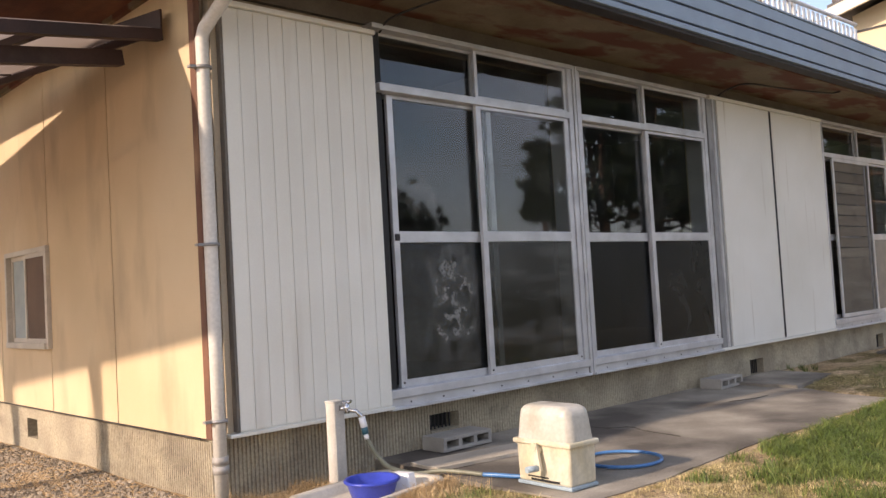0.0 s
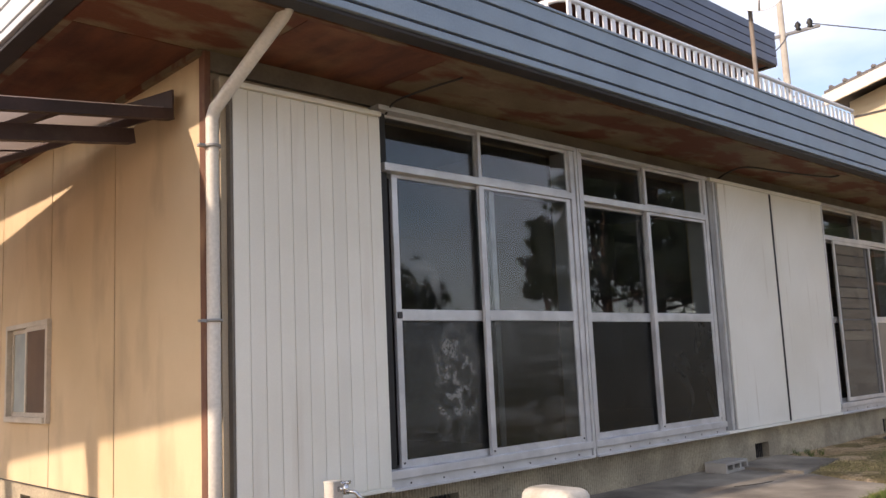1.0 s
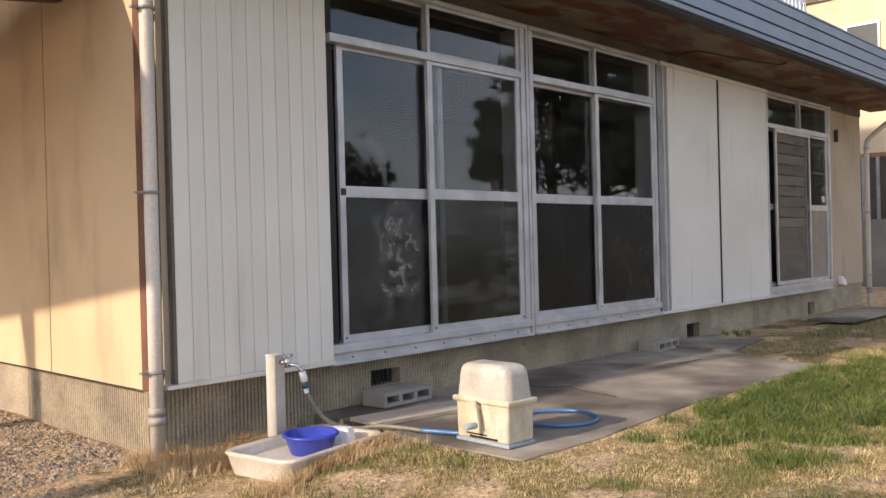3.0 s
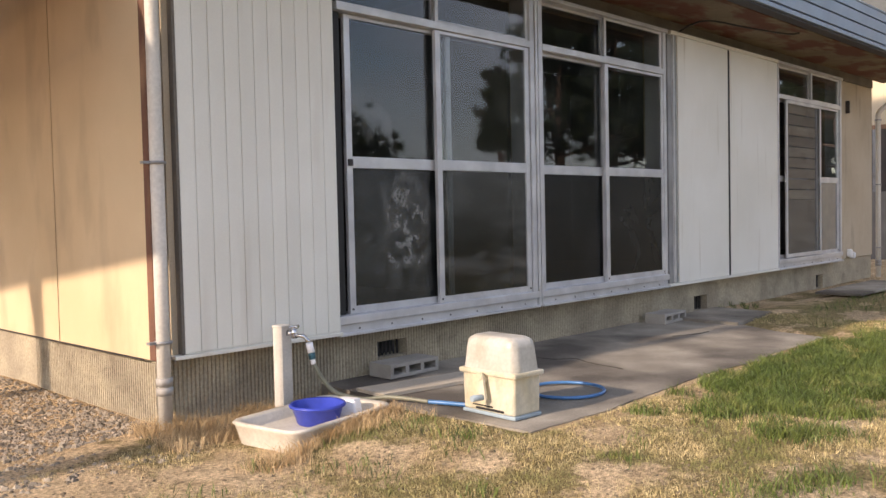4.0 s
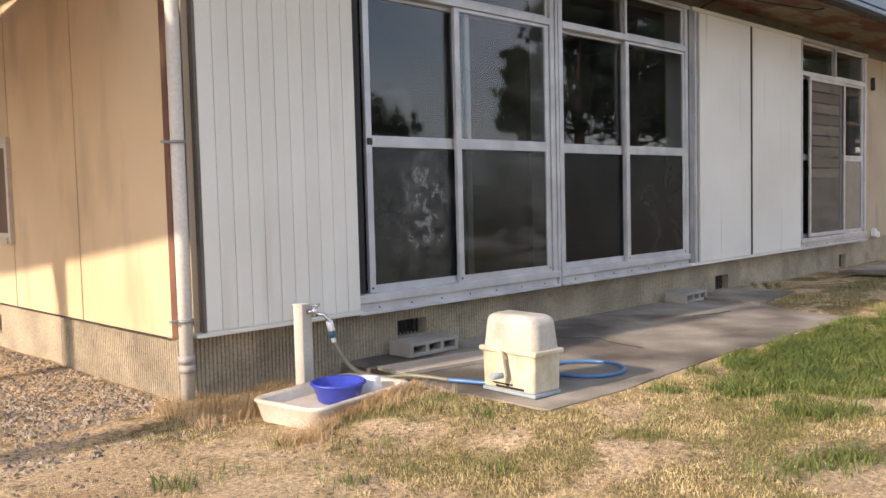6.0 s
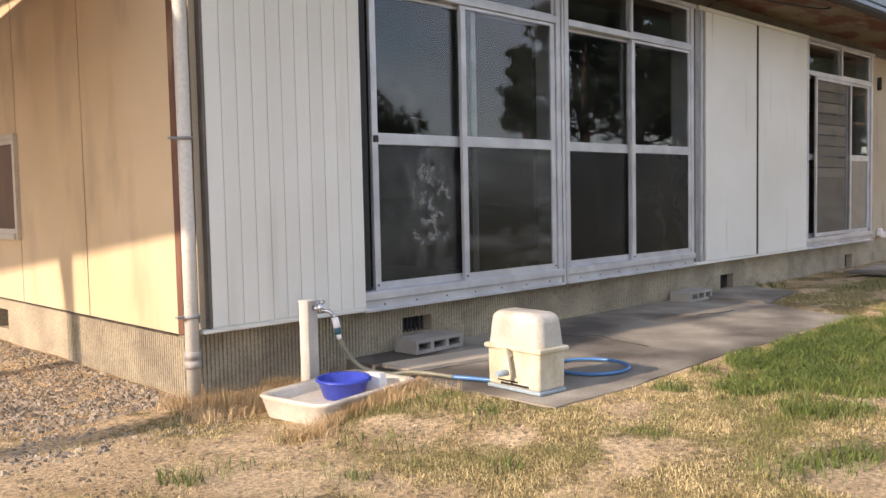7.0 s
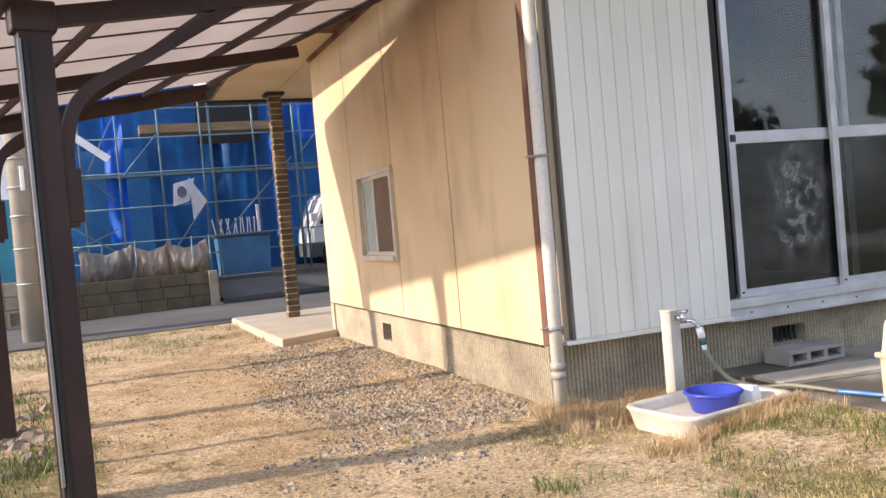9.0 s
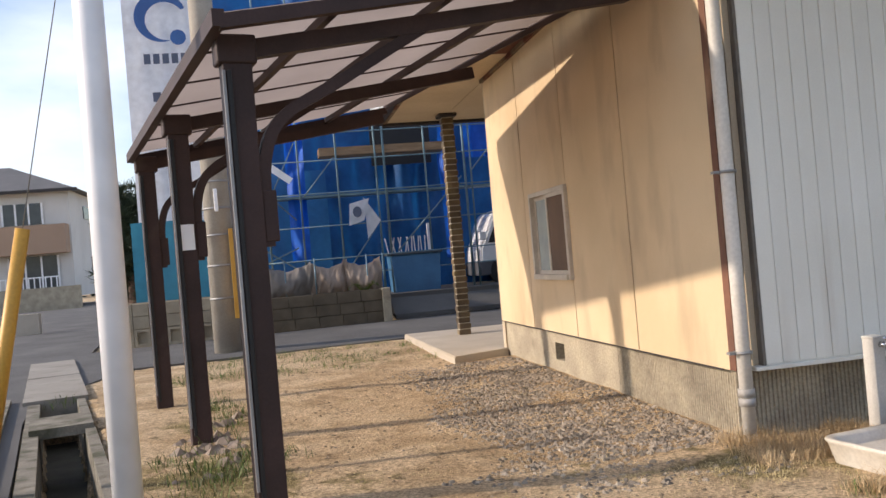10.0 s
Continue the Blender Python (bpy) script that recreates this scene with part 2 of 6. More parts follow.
# ---- building tools ----
def bx(bm, x0, x1, y0, y1, z0, z1, bev=0.0):
    vs = [bm.verts.new(p) for p in ((x0, y0, z0), (x1, y0, z0), (x1, y1, z0), (x0, y1, z0),
                                    (x0, y0, z1), (x1, y0, z1), (x1, y1, z1), (x0, y1, z1))]
    fs = [bm.faces.new([vs[k] for k in q]) for q in
          ((3, 2, 1, 0), (4, 5, 6, 7), (0, 1, 5, 4), (1, 2, 6, 5), (2, 3, 7, 6), (3, 0, 4, 7))]
    if bev:
        es = list({e for f in fs for e in f.edges})
        bmesh.ops.bevel(bm, geom=es, offset=bev, segments=2, affect="EDGES", profile=0.5)
    return bm


def box(x0, x1, y0, y1, z0, z1, bev=0.0):
    return bx(bmesh.new(), x0, x1, y0, y1, z0, z1, bev)


def bar(bm, p, q, w, h, up=(0, 0, 1)):
    """A straight bar of w x h from p to q."""
    p, q = Vector(p), Vector(q)
    d = (q - p).normalized()
    s = d.cross(Vector(up)).normalized()
    u = s.cross(d)
    vs = [bm.verts.new(c + s * a * w / 2 + u * b * h / 2) for c in (p, q) for a, b in ((-1, -1), (1, -1), (1, 1), (-1, 1))]
    for f in ((0, 1, 2, 3), (7, 6, 5, 4), (0, 4, 5, 1), (1, 5, 6, 2), (2, 6, 7, 3), (3, 7, 4, 0)):
        bm.faces.new([vs[k] for k in f])
    return bm


def tube(bm, pts, r, seg=10, caps=True):
    """A round tube along points; r is a number or one for each point."""
    pts = [Vector(p) for p in pts]
    rs = r if isinstance(r, (list, tuple)) else [r] * len(pts)
    rings, side = [], None
    for k, p in enumerate(pts):
        d = (pts[min(k + 1, len(pts) - 1)] - pts[max(k - 1, 0)]).normalized()
        if side is None:
            side = d.orthogonal().normalized()
        side = (side - d * side.dot(d)).normalized()
        o = d.cross(side)
        rings.append([bm.verts.new(p + (side * math.cos(a) + o * math.sin(a)) * rs[k])
                      for a in (2 * math.pi * j / seg for j in range(seg))])
    for a, b in zip(rings, rings[1:]):
        for j in range(seg):
            f = bm.faces.new((a[j], a[(j + 1) % seg], b[(j + 1) % seg], b[j]))
            f.smooth = True
    if caps:
        bm.faces.new(rings[0][::-1])
        bm.faces.new(rings[-1])
    return bm


def lathe(bm, prof, seg=32, at=(0, 0, 0), sx=1.0, sy=1.0):
    """Turns (radius, height) pairs about z."""
    rings = [[bm.verts.new((at[0] + r * sx * math.cos(2 * math.pi * j / seg), at[1] + r * sy * math.sin(2 * math.pi * j / seg), at[2] + h))
              for j in range(seg)] for r, h in prof]
    for a, b in zip(rings, rings[1:]):
        for j in range(seg):
            bm.faces.new((a[j], a[(j + 1) % seg], b[(j + 1) % seg], b[j])).smooth = True
    return bm


def smooth_path(pts, n=10):
    """Catmull-Rom through points."""
    p = [Vector(q) for q in pts]
    p = [2 * p[0] - p[1]] + p + [2 * p[-1] - p[-2]]
    out = []
    for k in range(1, len(p) - 2):
        for j in range(n):
            t = j / n
            out.append(0.5 * (2 * p[k] + (p[k + 1] - p[k - 1]) * t + (2 * p[k - 1] - 5 * p[k] + 4 * p[k + 1] - p[k + 2]) * t * t
                              + (3 * p[k] - p[k - 1] - 3 * p[k + 1] + p[k + 2]) * t ** 3))
    return out + [p[-2]]


def sheet(us, vs, holes, thick, axis):
    """An upright wall with openings: splits us along, vs up; axis 'y' faces -y at 0, 'x' faces -x at 0. thick goes inwards."""
    us = sorted(set(us) | {h[0] for h in holes} | {h[1] for h in holes})
    vs = sorted(set(vs) | {h[2] for h in holes} | {h[3] for h in holes})
    bm = bmesh.new()

    def pt(u, v, d):
        return bm.verts.new((u, d, v) if axis == "y" else (d, u, v))

    def solid(i, j):
        if not (0 <= i < len(us) - 1 and 0 <= j < len(vs) - 1):
            return False
        u, v = (us[i] + us[i + 1]) / 2, (vs[j] + vs[j + 1]) / 2
        return not any(h[0] < u < h[1] and h[2] < v < h[3] for h in holes)

    for i in range(len(us) - 1):
        for j in range(len(vs) - 1):
            if not solid(i, j):
                continue
            u0, u1, v0, v1 = us[i], us[i + 1], vs[j], vs[j + 1]
            for d in (0, thick):
                bm.faces.new([pt(u, v, d) for u, v in ((u0, v0), (u1, v0), (u1, v1), (u0, v1))])
            for di, dj, a, b in ((-1, 0, (u0, v0), (u0, v1)), (1, 0, (u1, v0), (u1, v1)), (0, -1, (u0, v0), (u1, v0)), (0, 1, (u0, v1), (u1, v1))):
                if not solid(i + di, j + dj):
                    bm.faces.new([pt(*a, 0), pt(*b, 0), pt(*b, thick), pt(*a, thick)])
    bmesh.ops.remove_doubles(bm, verts=bm.verts, dist=0.0005)
    bmesh.ops.recalc_face_normals(bm, faces=bm.faces)
    return bm


def mesh_of(name, bm, material, recalc=False):
    if recalc:
        bmesh.ops.recalc_face_normals(bm, faces=bm.faces)
    me = bpy.data.meshes.new(name)
    bm.to_mesh(me)
    bm.free()
    me.materials.append(material)
    return me


def thing(name, loc, label, category, group="", rz=0.0):
    ob = new(name)
    ob.empty_display_size = 0.1
    ob.matrix_basis = pose(*loc, 0, 0, rz)
    return tagged(ob, label, category, group)


def solo(name, bm, material, label, category, group="", kind="", loc=(0, 0, 0), rz=0.0, recalc=False):
    ob = new(name, mesh_of(name, bm, material, recalc))
    ob.matrix_basis = pose(*loc, 0, 0, rz)
    return tagged(ob, label, category, group, kind)


def part(name, bm, material, parent, label="", recalc=False):
    ob = new(name, mesh_of(name, bm, material, recalc))
    ob.parent = parent
    return tagged(ob, label)


def piece(name, me, parent, m):
    ob = new(name, me)
    ob.parent = parent
    ob.matrix_basis = m
    return ob


def cloud_mesh(name, verts, faces, material):
    me = bpy.data.meshes.new(name)
    me.from_pydata(verts, [], faces)
    me.materials.append(material)
    return me


# ---- the house ----
BASE, TOP = 0.345, 2.71          # underside of the wall boards, soffit
WIN = ((1.11, 2.965), (3.03, 4.85), (7.24, 9.16))
wall_s = solo("wall_south", sheet([0.021, 10.57], [BASE, 2.74], [(a, b, 0.42, 2.57) for a, b in WIN], 0.14, "y"), M_BEIGE,
              "beige painted house wall with three wide window openings", "wall", kind="structure", loc=(0, 0.03, 0))

part("corner_trim", box(0.072, 0.107, -0.072, -0.001, BASE + 0.022, 2.57, 0.003), M_BEIGE, wall_s, "grey-beige corner trim board")

# side wall: four tall boards with open joints
wall_w = solo("wall_west", sheet([0.171, 4.34], [BASE + 0.02, 2.74], [(2.19, 3.035, 0.80, 1.44)], 0.10, "x"), M_DARK,
              "house side wall clad in tall cream boards", "wall", kind="structure", loc=(0.02, 0, 0))
JOINTS = (0.03, 1.11, 2.19, 3.27, 4.35)
for a, b in zip(JOINTS, JOINTS[1:]):
    holes = [(max(a + 0.006, 2.177), min(b - 0.006, 3.048), 0.782, 1.453)] if a < 3.04 and b > 2.18 else []
    part("panel", sheet([a + 0.006, b - 0.006], [BASE, 2.72], holes, 0.0195, "x"), M_CREAM, wall_w).location = (-0.02, 0, 0)
part("corner_board", box(-0.006, 0.030, -0.026, 0.033, BASE, 2.70, 0.003), M_RUST, wall_w, "rust-brown corner board").location = (-0.02, 0, 0)
part("drip_edge", box(-0.006, 0.0, 0.10, 4.35, BASE - 0.006, BASE, 0.0), M_DARK, wall_w).location = (-0.02, 0, 0)
solo("wall_north", box(0.02, 10.57, 4.35, 4.45, 0, 2.74), M_BEIGE, "plain beige rear house wall", "wall", kind="structure")
solo("wall_east", box(10.47, 10.57, 0.17, 4.35, 0, 2.74), M_BEIGE, "plain beige end wall of the house", "wall", kind="structure")
# room surfaces take the plaster with the shade in its colour
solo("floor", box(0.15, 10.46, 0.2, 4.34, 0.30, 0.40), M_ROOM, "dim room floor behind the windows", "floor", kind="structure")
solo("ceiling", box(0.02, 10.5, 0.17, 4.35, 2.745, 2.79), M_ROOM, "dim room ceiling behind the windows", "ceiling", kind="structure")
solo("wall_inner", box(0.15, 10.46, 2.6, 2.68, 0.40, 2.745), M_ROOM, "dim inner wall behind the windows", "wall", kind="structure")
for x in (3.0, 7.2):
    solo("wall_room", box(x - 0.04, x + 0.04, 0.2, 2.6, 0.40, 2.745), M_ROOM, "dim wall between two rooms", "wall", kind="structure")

# foundation with a ribbed face and vents
VENTS = ((1.48, 1.735, 0.150, 0.252), (5.52, 5.78, 0.05, 0.19), (8.58, 8.80, 0.03, 0.19))


def ribbed(u0, u1, z0, z1, holes, axis, step=0.0235, depth=0.009):
    bm = bmesh.new()
    cuts = []
    for k in range(int((u1 - u0) / step)):
        u = u0 + step * k
        cuts += [(u, 0.0), (u + step * 0.16, -depth), (u + step * 0.62, -depth), (u + step * 0.78, 0.0)]
    zs = sorted({z0, z1} | {h[2] for h in holes} | {h[3] for h in holes})
    for (ua, da), (ub, db) in zip(cuts, cuts[1:]):
        for za, zb in zip(zs, zs[1:]):
            if any(h[0] < (ua + ub) / 2 < h[1] and h[2] < (za + zb) / 2 < h[3] for h in holes):
                continue
            q = ((ua, za, da), (ub, za, db), (ub, zb, db), (ua, zb, da))
            bm.faces.new([bm.verts.new((u, d, v) if axis == "y" else (d, u, v)) for u, v, d in q])
    bmesh.ops.remove_doubles(bm, verts=bm.verts, dist=0.0005)
    return bm


found_s = solo("foundation_south", sheet([0.05, 10.57], [-0.3, BASE - 0.005], VENTS, 0.13, "y"), M_CONC,
               "grey concrete house foundation with ribbed face and vent openings", "foundation", kind="structure", loc=(0, 0.045, 0))
part("ribbed_face", ribbed(0.05, 4.75, -0.05, 0.322, VENTS, "y"), M_CONC, found_s).location = (0, -0.002, 0)
found_w = solo("foundation_west", sheet([0.05, 4.35], [-0.3, BASE - 0.005], [(2.64, 2.86, 0.11, 0.25)], 0.13, "x"), M_CONC,
               "grey concrete foundation under the side wall with one vent", "foundation", kind="structure", loc=(0.035, 0, 0))
part("ribbed_face", ribbed(0.04, 1.55, -0.05, 0.322, [], "x"), M_CONC, found_w).location = (-0.002, 0, 0)
for k, (a, b, c, d) in enumerate(VENTS):
    v = thing("foundation_vent", (0, 0.12, 0), "dark foundation vent with thin iron bars", "vent", "foundation vents")
    # black sheet added for the shade of the hollow behind the vent
    part("backing", box(a - 0.02, b + 0.02, 0.05, 0.055, c - 0.02, d + 0.02), M_BLACK, v)
    for j in range(1, 8):
        x = a + (b - a) * j / 8
        part("bar", box(x - 0.004, x + 0.004, -0.02, -0.012, c, d), M_DARK, v)
v = thing("foundation_vent", (0.11, 0, 0), "dark square foundation vent in the side wall", "vent", "foundation vents")
# the side vent's inner darkness is a black sheet too
part("backing", box(0.045, 0.05, 2.6, 2.9, 0.08, 0.30), M_BLACK, v)

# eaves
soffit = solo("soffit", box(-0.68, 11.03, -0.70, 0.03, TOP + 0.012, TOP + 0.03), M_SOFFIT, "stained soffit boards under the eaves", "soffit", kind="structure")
XS = (-0.66, 0.22, 1.14, 3.02, 4.90, 6.78, 8.66, 10.54)
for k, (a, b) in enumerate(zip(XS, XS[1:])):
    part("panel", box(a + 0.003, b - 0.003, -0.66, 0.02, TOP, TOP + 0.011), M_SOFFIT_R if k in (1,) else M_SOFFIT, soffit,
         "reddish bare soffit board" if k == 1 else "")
YS = (0.025, 1.85, 3.3, 4.9, 6.65)
for k, (a, b) in enumerate(zip(YS, YS[1:])):
    part("panel", box(-0.66, 0.015, a + 0.003, b - 0.003, TOP, TOP + 0.011), M_SOFFIT_R if k < 2 else M_SOFFIT_C, soffit, "reddish bare soffit board" if k < 2 else "cream soffit board")
part("porch_ceiling", box(0.02, 10.0, 4.48, 6.65, TOP, TOP + 0.011), M_SOFFIT_C, soffit, "cream porch ceiling")
part("porch_edge", box(-0.70, 11.03, 6.66, 6.78, TOP - 0.03, TOP + 0.08), M_DARK, soffit)
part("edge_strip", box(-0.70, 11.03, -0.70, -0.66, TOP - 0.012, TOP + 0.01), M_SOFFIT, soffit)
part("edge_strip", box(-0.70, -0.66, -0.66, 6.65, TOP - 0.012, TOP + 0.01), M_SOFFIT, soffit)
part("wall_strip", box(0.03, 10.5, -0.005, 0.028, 2.605, TOP - 0.001), M_MOULD, soffit, "dark moulding along the wall")
part("wall_strip", box(-0.03, -0.002, 0.0, 4.34, 2.675, TOP - 0.001), M_SOFFIT, soffit)

roof = thing("house_roof", (0, 0, 0), "flat metal roof edge with blue-grey ribbed fascia", "roof")
roof["kind"] = "structure"
part("deck", box(-0.70, 11.05, -0.72, 6.8, 2.80, 2.98), M_DARK, roof)
part("underside", box(-0.80, 11.13, -0.80, -0.70, 2.704, 2.727, 0.004), M_DARK, roof, "dark fascia underside")
part("underside", box(-0.80, -0.70, -0.70, 6.8, 2.704, 2.727, 0.004), M_DARK, roof, "dark fascia underside")
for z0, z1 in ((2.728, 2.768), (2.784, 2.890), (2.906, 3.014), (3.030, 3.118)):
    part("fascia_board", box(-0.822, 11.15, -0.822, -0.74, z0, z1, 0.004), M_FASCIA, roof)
    part("fascia_board", box(-0.822, -0.74, -0.738, 6.8, z0, z1, 0.004), M_FASCIA_W, roof, "fascia board with sunlight painted in as a paler colour")
part("fascia_core", box(-0.80, 11.13, -0.80, -0.735, 2.730, 3.118), M_DARK, roof)
part("fascia_core", box(-0.80, -0.735, -0.734, 6.79, 2.730, 3.118), M_DARK, roof)
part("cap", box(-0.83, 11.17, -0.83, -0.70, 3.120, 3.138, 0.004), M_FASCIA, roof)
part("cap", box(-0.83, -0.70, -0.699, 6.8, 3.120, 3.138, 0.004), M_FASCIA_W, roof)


# ---- windows of the long front ----
def sash(parent, x0, x1, z0, z1, y, mid, glass_top, glass_low, w=0.045):
    t = 0.028
    s = part("sash", box(x0, x0 + w, y - t / 2, y + t / 2, z0, z1, 0.003), M_ALU, parent)
    part("stile", box(x1 - w, x1, y - t / 2, y + t / 2, z0, z1, 0.003), M_ALU, s)
    part("top_rail", box(x0 + w, x1 - w, y - t / 2 + 0.002, y + t / 2 - 0.002, z1 - 0.02, z1), M_ALU, s)
    part("bottom_rail", box(x0 + w, x1 - w, y - t / 2 + 0.002, y + t / 2 - 0.002, z0, z0 + 0.042), M_ALU, s)
    part("middle_rail", box(x0 + w, x1 - w, y - t / 2 + 0.001, y + t / 2 - 0.001, mid - 0.034, mid + 0.034, 0.003), M_ALU, s)
    a = part("pane", box(x0 + w, x1 - w, y - 0.003, y + 0.003, mid + 0.034, z1 - 0.02), glass_top, s)
    b = part("pane", box(x0 + w, x1 - w, y - 0.003, y + 0.003, z0 + 0.042, mid - 0.034), glass_low, s)
    for x, z in ((x0 + 0.02, z0 + 0.025), (x1 - 0.02, z0 + 0.025)):
        bm = bmesh.new()
        tube(bm, ((x, y - t / 2 - 0.004, z), (x, y - t / 2, z)), 0.007, 8)
        part("screw", bm, M_DARK, s)
    return s


def window_frame(k, x0, x1, split, label):
    w = thing("window_%d" % k, (0, 0, 0), label, "window")
    w["kind"] = "structure"
    # window 1's left jamb is black, painting the shaded gap by the shutter
    part("jamb", box(x0, x0 + (0.09 if k == 1 else 0.035), -0.01 if k == 1 else -0.06, 0.13, 0.45, 2.57, 0.003), M_BLACK if k == 1 else M_ALU, w)
    part("jamb", box(x1 - 0.045, x1, -0.06, 0.13, 0.45, 2.57, 0.003), M_ALU, w)
    part("head", box(x0 - 0.01, x1 + 0.01, -0.075, 0.13, 2.57, 2.60, 0.003), M_ALU, w)
    part("transom_bar", box(x0 + 0.035, x1 - 0.045, -0.062, 0.12, 2.203, 2.252, 0.004), M_ALU, w)
    part("sill", box(x0 - 0.02, x1, -0.075, 0.13, 0.40, 0.452, 0.006), M_ALU, w)
    part("sill_apron", box(x0 - 0.02, x1, -0.055, -0.02, 0.34, 0.40, 0.004), M_ALU, w)
    part("lip", box(x0 - 0.02, x1, -0.085, -0.055, 0.335, 0.352, 0.003), M_ALU, w)
    m = split
    for a, b, y in ((x0 + 0.035, m + 0.015, 0.01), (m - 0.015, x1 - 0.045, -0.028)):
        s = part("transom_sash", box(a, a + 0.028, y - 0.012, y + 0.012, 2.252, 2.57, 0.002), M_ALU, w)
        part("stile", box(b - 0.028, b, y - 0.012, y + 0.012, 2.252, 2.57, 0.002), M_ALU, s)
        part("rail", box(a + 0.028, b - 0.028, y - 0.011, y + 0.011, 2.252, 2.268), M_ALU, s)
        part("rail", box(a + 0.028, b - 0.028, y - 0.011, y + 0.011, 2.552, 2.57), M_ALU, s)
        part("pane", box(a + 0.028, b - 0.028, y - 0.003, y + 0.003, 2.268, 2.552), M_GLASS, s)
    for j in range(7):
        x = x0 + 0.15 + (x1 - x0 - 0.3) * j / 6
        bm = bmesh.new()
        tube(bm, ((x, -0.058, 0.37), (x, -0.054, 0.37)), 0.006, 8)
        part("screw", bm, M_DARK, w)
    return w


w1 = window_frame(1, 1.11, 2.965, 1.985, "aluminium sliding window with dirty patterned lower glass and transom")
sash(w1, 1.235, 2.135, 0.452, 2.20, 0.005, 1.342, M_GLASS_SPLASH, M_GLASS_SPOT)
sash(w1, 1.955, 2.912, 0.452, 2.20, -0.035, 1.342, M_GLASS, M_GLASS_DIRTY)
part("latch", box(1.242, 1.276, -0.020, -0.009, 1.32, 1.36, 0.003), M_DARK, w1)
w2 = window_frame(2, 3.03, 4.85, 3.925, "aluminium sliding window with dark frosted lower glass and transom")
sash(w2, 3.065, 3.96, 0.452, 2.20, 0.005, 1.34, M_GLASS, M_GLASS_FROST)
sash(w2, 3.90, 4.825, 0.452, 2.20, -0.035, 1.34, M_GLASS, M_GLASS_FROST)
w3 = window_frame(3, 7.24, 9.16, 8.25, "aluminium sliding window with insect screen and transom")
sash(w3, 7.275, 8.25, 0.452, 2.20, 0.01, 1.335, M_GLASS, M_GLASS)
sash(w3, 8.37, 9.10, 0.452, 2.20, -0.028, 1.335, M_GLASS, M_FROST_MID)
post = thing("window_post", (0, 0, 0), "aluminium-clad post between two windows", "post")
post["kind"] = "structure"
part("core", box(2.968, 3.027, -0.055, 0.03, 0.34, 2.60), M_ALU_D, post)
for x in (2.970, 3.003):
    part("strip", box(x, x + 0.022, -0.071, -0.055, 0.34, 2.60, 0.003), M_ALU, post)
# insect screen, with added boards behind it in place of a reflection
scr = thing("insect_screen", (0, 0, 0), "sliding insect screen with grey mesh and aluminium frame", "screen")
for nm, a, b, c, d in (("stile", 7.45, 7.485, 0.46, 2.20), ("stile", 8.43, 8.465, 0.46, 2.20), ("rail", 7.485, 8.43, 2.165, 2.20), ("rail", 7.485, 8.43, 0.46, 0.50)):
    part(nm, box(a, b, -0.066, -0.046, c, d, 0.002), M_ALU, scr)
part("mesh", box(7.485, 8.43, -0.057, -0.055, 0.50, 2.165), M_SCREEN, scr)

# banded reflection in the pane, put into the colour of these boards
M_BOARD = mat("reflected_siding_colour", (0.62, 0.52, 0.38), (0.46, 0.37, 0.26), 0.8, 2, stretch=(0.6, 1, 5), bump=0.1, rand=0.3,
              c3=(0.22, 0.18, 0.13), s3=3, lo3=0.55, hi3=0.75)
bd = thing("reflection_boards", (0, 0, 0), "added boards standing in for a reflected wall behind the insect screen", "boards")
part("plywood", box(7.495, 8.355, -0.036, -0.024, 0.455, 1.10, 0.003), M_BOARD, bd, "tan lower sheet of the reflection stand-in")
for k in range(9):
    part("board", box(7.495, 8.355, -0.036, -0.022, 1.105 + 0.12 * k, 1.105 + 0.12 * (k + 1) - 0.014, 0.003), M_BOARD, bd)

# shutter boxes
sb = thing("shutter_box", (0, 0, 0), "white ribbed steel shutter box beside the window", "shutter box")
part("back", box(0.13, 1.098, -0.0705, 0.028, 0.365, 2.515), M_SHUTTER, sb)
for j in range(11):
    a = 0.124 + 0.979 * j / 11
    part("slat", box(a + 0.0016, a + 0.979 / 11 - 0.0016, -0.077, -0.069, 0.372, 2.512, 0.003), M_SHUTTER, sb)
part("bottom_lip", box(0.062, 1.105, -0.095, 0.03, 0.345, 0.365, 0.004), M_SHUTTER, sb)
part("top_lip", box(0.13, 1.105, -0.095, 0.03, 2.517, 2.545, 0.004), M_SHUTTER, sb)
part("side_flange", box(0.108, 0.125, -0.078, 0.028, 0.366, 2.515, 0.003), M_MOULD, sb, "grey-brown side flange")
sd = thing("shutter_doors", (0, 0, 0), "pair of white corrugated steel shutter doors", "shutter")
for a, b in ((5.035, 6.022), (6.068, 7.20)):
    bm = bmesh.new()
    n = 84
    prev = None
    for j in range(n + 1):
        x = a + (b - a) * j / n
        y = -0.070 - 0.003 * (j % 2)
        cur = (bm.verts.new((x, y, 0.365)), bm.verts.new((x, y, 2.565)))
        if prev:
            bm.faces.new((prev[0], cur[0], cur[1], prev[1]))
        prev = cur
    bx(bm, a, b, -0.069, 0.02, 0.366, 2.564)
    part("door_leaf", bm, M_SHUTTER2, sd)
# black strip near the surface paints the shade between the two leaves
part("gap_strip", box(6.021, 6.069, -0.067, 0.02, 0.363, 2.566), M_BLACK, sd)
part("bottom_rail", box(4.852, 7.205, -0.085, 0.03, 0.338, 0.362, 0.003), M_SHUTTER, sd)
part("top_rail", box(4.90, 7.205, -0.085, 0.03, 2.567, 2.60, 0.003), M_SHUTTER, sd)
part("side_rail", box(4.875, 5.03, -0.06, 0.02, 0.362, 2.567, 0.003), M_ALU_D, sd)
